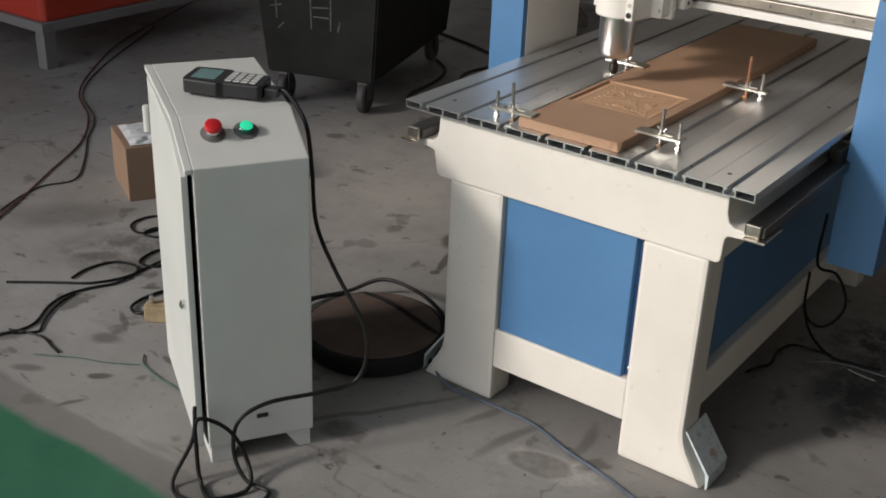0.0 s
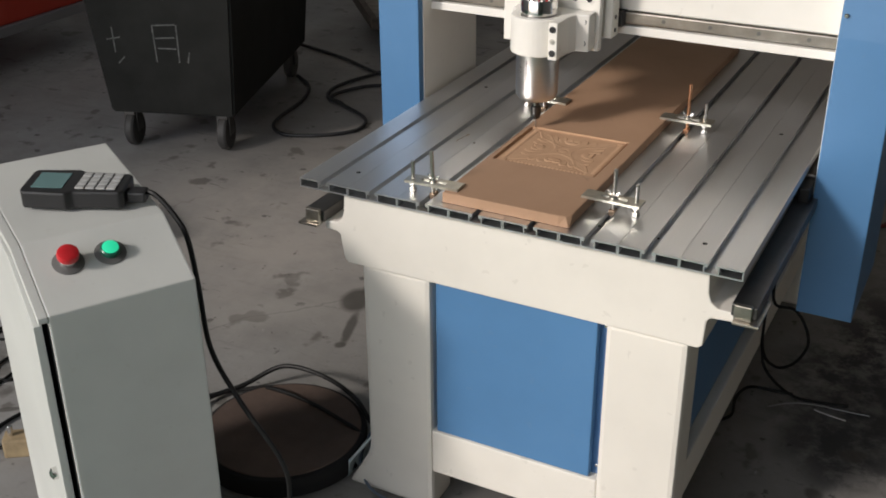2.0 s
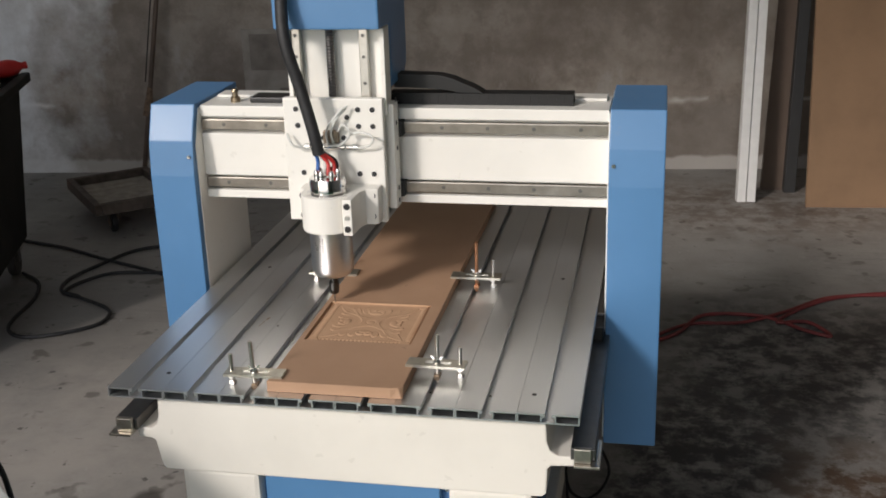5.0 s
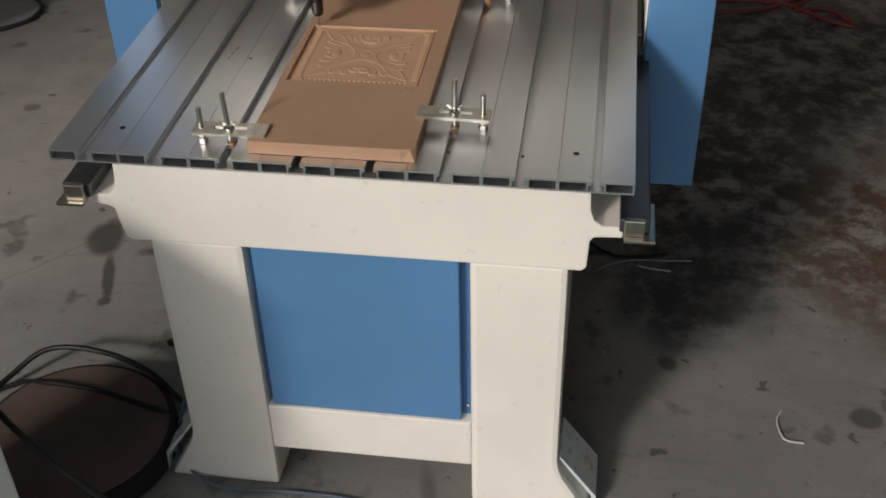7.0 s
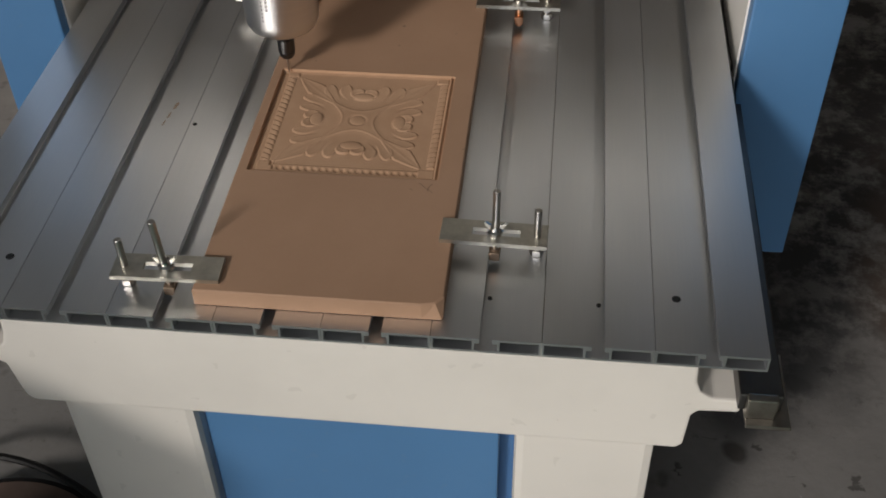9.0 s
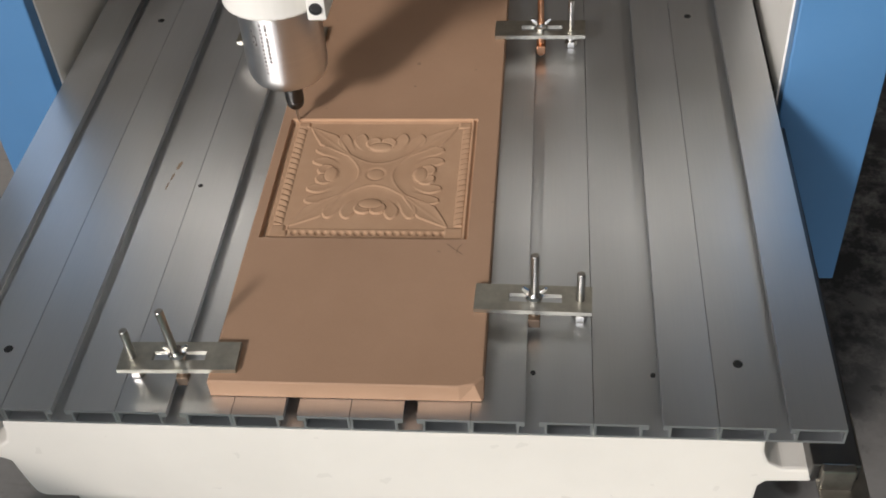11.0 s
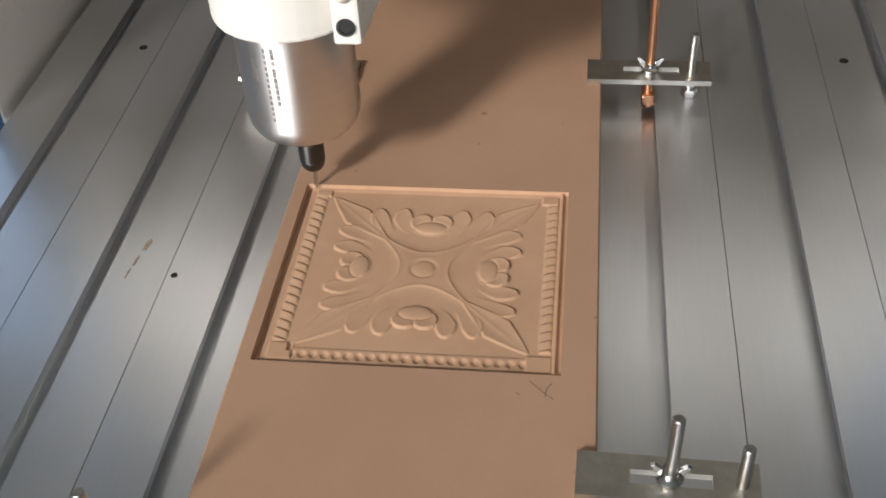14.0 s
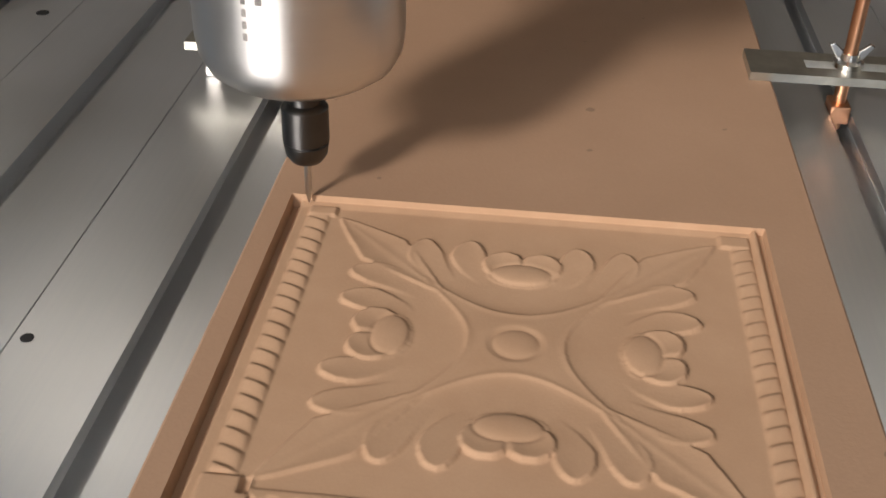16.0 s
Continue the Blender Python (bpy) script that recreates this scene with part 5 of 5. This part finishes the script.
for y0, y1 in ((0.001, 0.117), (0.121, 0.239)):
    fl = B()
    box(fl, 0.001, 0.339, y0, y1, 0.1755, 0.179, 0.001)
    part("flap", fl, CARD, bx)
film = B()
rf = random.Random(4)
nf = 14
grid = [[film.verts.new((0.02 + 0.30 * i / nf, 0.015 + 0.205 * j / nf, 0.183 + 0.010 * rf.random() * (0 < i < nf) * (0 < j < nf))) for j in range(nf + 1)] for i in range(nf + 1)]
for i in range(nf):
    for j in range(nf):
        film.faces.new((grid[i][j], grid[i + 1][j], grid[i + 1][j + 1], grid[i][j + 1]))
k = Mat("crumpled_film", 0.25, 0, (0.62, 0.64, 0.66))
k.bump(k.noise(30, 4), 0.5, 0.004)
fo = part("film", film, k.m, bx, "crumpled white plastic film")
fo.modifiers.new("thick", "SOLIDIFY").thickness = 0.001

# ---- waste bin on castors ----
binm = pose(-1.66, 1.40, 0, 0, 0, 18.5)
wb = thing("waste_bin", binm, "dark green wheeled waste bin full of rubbish with chalk marks", "bin")
DG = plain("dark_green_plastic", (0.020, 0.0205, 0.019), 0.62, 0.3, 6, 0.1)
DG.node_tree.nodes["Principled BSDF"].inputs["Specular IOR Level"].default_value = 0.18
bw, bd, z0, z1 = 0.45, 0.92, 0.13, 0.77
def quad_ring(bm, x0, x1, y0, y1, z):
    return [bm.verts.new(p) for p in ((x0, y0, z), (x1, y0, z), (x1, y1, z), (x0, y1, z))]
shell = B()
o0 = quad_ring(shell, -bw, 0.0, 0.0, bd, z0)
o1 = quad_ring(shell, -bw - 0.05, 0.05, -0.05, bd + 0.05, z1)
i1 = quad_ring(shell, -bw - 0.035, 0.035, -0.035, bd + 0.035, z1)
i0 = quad_ring(shell, -bw + 0.012, -0.012, 0.012, bd - 0.012, 0.45)
shell.faces.new(o0[::-1])
shell.faces.new(i0)
for a, b_ in ((o0, o1), (o1, i1), (i1, i0)):
    for i in range(4):
        shell.faces.new((a[i], a[(i + 1) % 4], b_[(i + 1) % 4], b_[i]))
bmesh.ops.recalc_face_normals(shell, faces=shell.faces[:])
bmesh.ops.bevel(shell, geom=shell.edges[:], offset=0.008, segments=2, affect="EDGES")
part("shell", shell, DG, wb)
rim = B()
for x0, x1, y0, y1 in ((-bw - 0.085, -bw - 0.0505, -0.085, bd + 0.085), (0.0505, 0.085, -0.085, bd + 0.085), (-bw - 0.050, 0.050, -0.085, -0.0505), (-bw - 0.050, 0.050, bd + 0.0505, bd + 0.085)):
    box(rim, x0, x1, y0, y1, z1 - 0.03, z1 + 0.005, 0.006)
part("rim", rim, DG, wb)
for x in (-bw + 0.06, -0.05):
    for y in (0.04, bd - 0.06):
        fork = B()
        box(fork, x - 0.024, x - 0.019, y - 0.022, y + 0.022, 0.055, z0 - 0.001, 0.001)
        box(fork, x + 0.019, x + 0.024, y - 0.022, y + 0.022, 0.055, z0 - 0.001, 0.001)
        box(fork, x - 0.0185, x + 0.0185, y - 0.03, y + 0.03, z0 - 0.012, z0 - 0.001, 0.001)
        cs = part("castor", fork, DARKSTEEL, wb, "swivel castor")
        part("wheel", lathe(B(), [(0.030, -0.017), (0.056, -0.016), (0.061, -0.009), (0.061, 0.009), (0.056, 0.016), (0.030, 0.017)], (x, y, 0.0612), (1, 0, 0), 28), plain("grey_rubber_wheel", (0.06, 0.058, 0.056), 0.6), cs)
CHALK = plain("chalk", (0.13, 0.135, 0.13), 0.9, 0.5, 60)
def chalk(x0, x1, za, zb, w=0.006):
    bm = B()
    fx = lambda z: -0.0015 - 0.05 * (z - z0) / (z1 - z0)
    d = Vector((x1 - x0, zb - za)).normalized() * w * 0.5
    nx_, nz_ = -d.y, d.x
    vs_ = [bm.verts.new((x, fx(z) - 0.001, z)) for x, z in ((x0 - nx_, za - nz_), (x0 + nx_, za + nz_), (x1 + nx_, zb + nz_), (x1 - nx_, zb - nz_))]
    bm.faces.new(vs_)
    return part("chalk_mark", bm, CHALK, wb, "", False)
for row in ((-0.25, -0.25, 0.27, 0.40), (-0.25, -0.17, 0.40, 0.405), (-0.17, -0.165, 0.27, 0.405), (-0.245, -0.175, 0.355, 0.36), (-0.24, -0.175, 0.32, 0.32), (-0.14, -0.13, 0.27, 0.31),
            (-0.27, -0.245, 0.55, 0.60), (-0.27, -0.24, 0.50, 0.51), (-0.22, -0.18, 0.575, 0.585), (-0.225, -0.185, 0.545, 0.55), (-0.20, -0.18, 0.49, 0.545),
            (-0.42, -0.37, 0.345, 0.355), (-0.395, -0.395, 0.30, 0.39), (-0.39, -0.365, 0.26, 0.285), (-0.43, -0.41, 0.52, 0.55), (-0.44, -0.40, 0.50, 0.50)):
    chalk(row[0], row[1], row[2] + 0.055, row[3] + 0.055, 0.005)
pl_ = B()
box(pl_, -0.36, -0.13, -0.068, -0.0525, 0.655, 0.70, 0.003)
part("sticker_plate", pl_, plain("grey_label", (0.42, 0.42, 0.40), 0.6, 0.3, 60), wb, "pale sticker strip")


def bottle(m, mat, label, h=0.24, r=0.036):
    t = thing("plastic_bottle", m, label, "bottle", "bottles in the bin")
    part("bottle_body", lathe(B(), [(r * 0.8, 0), (r, 0.012), (r, h * 0.3), (r * 0.93, h * 0.33), (r, h * 0.36), (r, h * 0.62), (r * 0.75, h * 0.78), (r * 0.36, h * 0.9), (r * 0.36, h * 0.93)], (0, 0, 0), (0, 0, 1), 20), mat, t)
    part("cap", lathe(B(), [(r * 0.42, h * 0.931), (r * 0.42, h), (r * 0.36, h * 1.005)], (0, 0, 0), (0, 0, 1), 16), mat, t)


REDP, OLIVE = plain("red_plastic", (0.42, 0.02, 0.018), 0.35), plain("olive_plastic", (0.20, 0.19, 0.07), 0.3)
k = Mat("clear_plastic", 0.12, 0, (0.85, 0.90, 0.88))
k.b.inputs["Transmission Weight"].default_value = 0.85
CLEAR = k.m
fill = B()
rf = random.Random(9)
for i in range(70):
    x, y = rf.uniform(-bw + 0.03, -0.03), rf.uniform(0.05, bd - 0.05)
    s = rf.uniform(0.03, 0.09)
    v0 = len(fill.verts)
    bmesh.ops.create_icosphere(fill, subdivisions=1, radius=s, matrix=Matrix.Translation((x, y, 0.60 + rf.uniform(-0.04, 0.07))) @ Euler((rf.random() * 3, rf.random() * 3, rf.random() * 3)).to_matrix().to_4x4() @ Matrix.Diagonal((1, rf.uniform(0.4, 1), rf.uniform(0.3, 0.8), 1)))
single("rubbish", fill, plain("dark_rubbish", (0.05, 0.045, 0.045), 0.5, 0.6, 14), "heap of dark rubbish bags inside the bin", "rubbish", "", "", binm, soft=False)
def in_bin(x, y, z, rx=0, ry=0, rz=0):
    return binm @ pose(x, y, z, rx, ry, rz)
bottle(in_bin(-0.05, 0.46, 0.64, 4, -3), REDP, "red plastic bottle standing in the bin", 0.30, 0.045)
bottle(in_bin(-0.07, 0.64, 0.64, 5, 4), OLIVE, "olive plastic bottle in the bin", 0.28, 0.05)
bottle(in_bin(-0.04, 0.74, 0.62, -10, 8), CLEAR, "clear plastic bottle in the bin", 0.25, 0.05)
bottle(in_bin(-0.06, 0.56, 0.66, 25, 12), CLEAR, "clear plastic bottle leaning in the bin", 0.22, 0.045)
bottle(in_bin(-0.06, 0.86, 0.80, 85, 10, 115), REDP, "red plastic bottle lying on the bin's rim", 0.17, 0.034)
ob_ = B()
box(ob_, -0.16, 0.0, 0.22, 0.38, 0.68, 0.80, 0.004)
single("carton", ob_, plain("orange_card", (0.55, 0.14, 0.05), 0.6), "small orange carton in the bin", "carton", "", "", binm)
ob_ = B()
box(ob_, -0.36, -0.20, 0.40, 0.54, 0.68, 0.84, 0.006)
single("carton", ob_, plain("dark_blue_card", (0.03, 0.035, 0.09), 0.6), "dark blue carton in the bin", "carton", "", "", binm)

# ---- orange machine stand at the far left ----
om = thing("orange_machine", pose(-3.08, 0.93, 0), "orange machine housing on a grey steel frame", "machine")
ORANGE = painted("orange_red_paint", (0.46, 0.045, 0.025), 0.4, dirty=0.15)
GREYP = painted("grey_frame_paint", (0.20, 0.19, 0.19), 0.5)
b = B()
prism(b, [(-1.3, 0.0), (-0.02, 0.0), (0.0, 0.02), (0.0, 1.4), (-1.3, 1.4)], "z", 0.2005, 0.75, 0.008)
part("housing", b, ORANGE, om)
b = B()
box(b, -1.32, 0.02, -0.02, 0.03, 0.16, 0.20, 0.004)
part("frame_rail", b, GREYP, om)
b = B()
box(b, -0.03, 0.02, 0.0305, 1.40, 0.16, 0.20, 0.004)
part("frame_rail", b, GREYP, om)
for x, y in ((-0.05, -0.01), (-1.30, -0.01), (-0.05, 1.33)):
    b = B()
    box(b, x, x + 0.06, y, y + 0.06, 0.0, 0.1595, 0.003)
    part("leg", b, GREYP, om)

# ---- low trolley ----
tr = thing("trolley", pose(-2.19, 3.03, 0, 0, 0, -49), "low rusty steel trolley with a dusty deck", "trolley")
RUSTP = plain("rusty_paint", (0.10, 0.078, 0.062), 0.7, 0.4, 20, 0.2)
fw, fd, fz = 0.53, 0.38, 0.105
for x0, x1, y0, y1 in ((0, fw, 0, 0.03), (0, fw, fd - 0.03, fd), (0, 0.03, 0.0305, fd - 0.0305), (fw - 0.03, fw, 0.0305, fd - 0.0305)):
    b = B()
    box(b, x0, x1, y0, y1, fz, fz + 0.05, 0.004)
    part("frame_bar", b, RUSTP, tr)
b = B()
box(b, 0.031, fw - 0.031, 0.031, fd - 0.031, fz + 0.004, fz + 0.014, 0.001)
part("deck", b, plain("dusty_board", (0.36, 0.32, 0.27), 0.8, 0.25), tr, "dusty pale deck board")
for x, y in ((0.07, 0.09), (0.44, 0.09), (0.07, fd - 0.08), (0.44, fd - 0.08)):
    b = B()
    box(b, x - 0.024, x + 0.024, y - 0.018, y - 0.013, 0.03, fz - 0.0005, 0.001)
    box(b, x - 0.024, x + 0.024, y + 0.013, y + 0.018, 0.03, fz - 0.0005, 0.001)
    box(b, x - 0.024, x + 0.024, y - 0.0125, y + 0.0125, fz - 0.008, fz - 0.0005, 0.001)
    fk = part("fork", b, RUSTP, tr)
    part("wheel", lathe(B(), [(0.02, -0.012), (0.040, -0.011), (0.042, -0.006), (0.042, 0.006), (0.040, 0.011), (0.02, 0.012)], (x, y, 0.0425), (0, 1, 0), 22), RUBBER, fk)

# ---- broom leaning on the wall ----
br = thing("broom", pose(-2.085, 3.60, 0, -3, 9, 0), "old broom with a dark handle leaning on the wall", "broom")
part("handle", rod(B(), (0, 0, 0.02), (0.03, 0.0, 2.35), 0.012), plain("dark_wood_handle", (0.085, 0.058, 0.042), 0.6, 0.3, 12), br)
part("collar", lathe(B(), [(0.028, 0.33), (0.024, 0.36), (0.018, 0.42), (0.0135, 0.47), (0.0125, 0.475)], (0.004, 0, 0), (0, 0, 1), 16), plain("straw_brown", (0.15, 0.10, 0.065), 0.8, 0.4, 60, 0.3), br, "flared straw collar")
part("wire", tube(B(), [(0.013, -0.014, 1.9), (-0.006, -0.016, 1.3), (-0.012, -0.016, 0.9), (-0.016, -0.012, 0.5)], 0.003, 6), CABLE, br)

# ---- panels leaning on the back wall ----
ALUP = plain("white_coated_profile", (0.74, 0.74, 0.72), 0.4, 0.05)
for i, x in enumerate((0.88, 0.922)):
    b = B()
    box(b, -0.019, 0.019, -0.03, 0.03, 0.0, 2.6, 0.002)
    single("profile", b, ALUP, "white coated profile leaning on the wall", "profile", "profiles on the wall", "", pose(x, 3.47 + 0.005 * i, 0.0, -8, 1.6, 6))
b = B()
box(b, 0.0, 0.9, 0.0, 0.03, 0.0, 1.9, 0.002)
single("panel_sheet", b, cardboard("brown_sheet", (0.30, 0.185, 0.105)), "large brown board leaning on the wall", "board", "", "", pose(1.16, 3.40, 0.0, -8, 0, 4))
b = B()
box(b, 0.0, 0.10, 0.0, 0.03, 0.0, 1.9, 0.002)
single("panel_sheet", b, cardboard("dark_sheet", (0.14, 0.10, 0.075)), "narrow dark board behind the profiles", "board", "", "", pose(0.985, 3.66, 0.0, -6, 3, 6))
b = B()
box(b, 0.0, 0.05, 0.0, 0.05, 0.0, 1.9, 0.002)
single("panel_sheet", b, plain("black_frame", (0.03, 0.03, 0.03), 0.5), "black frame between the boards", "frame", "", "", pose(1.085, 3.62, 0.0, -6, 2, 6))
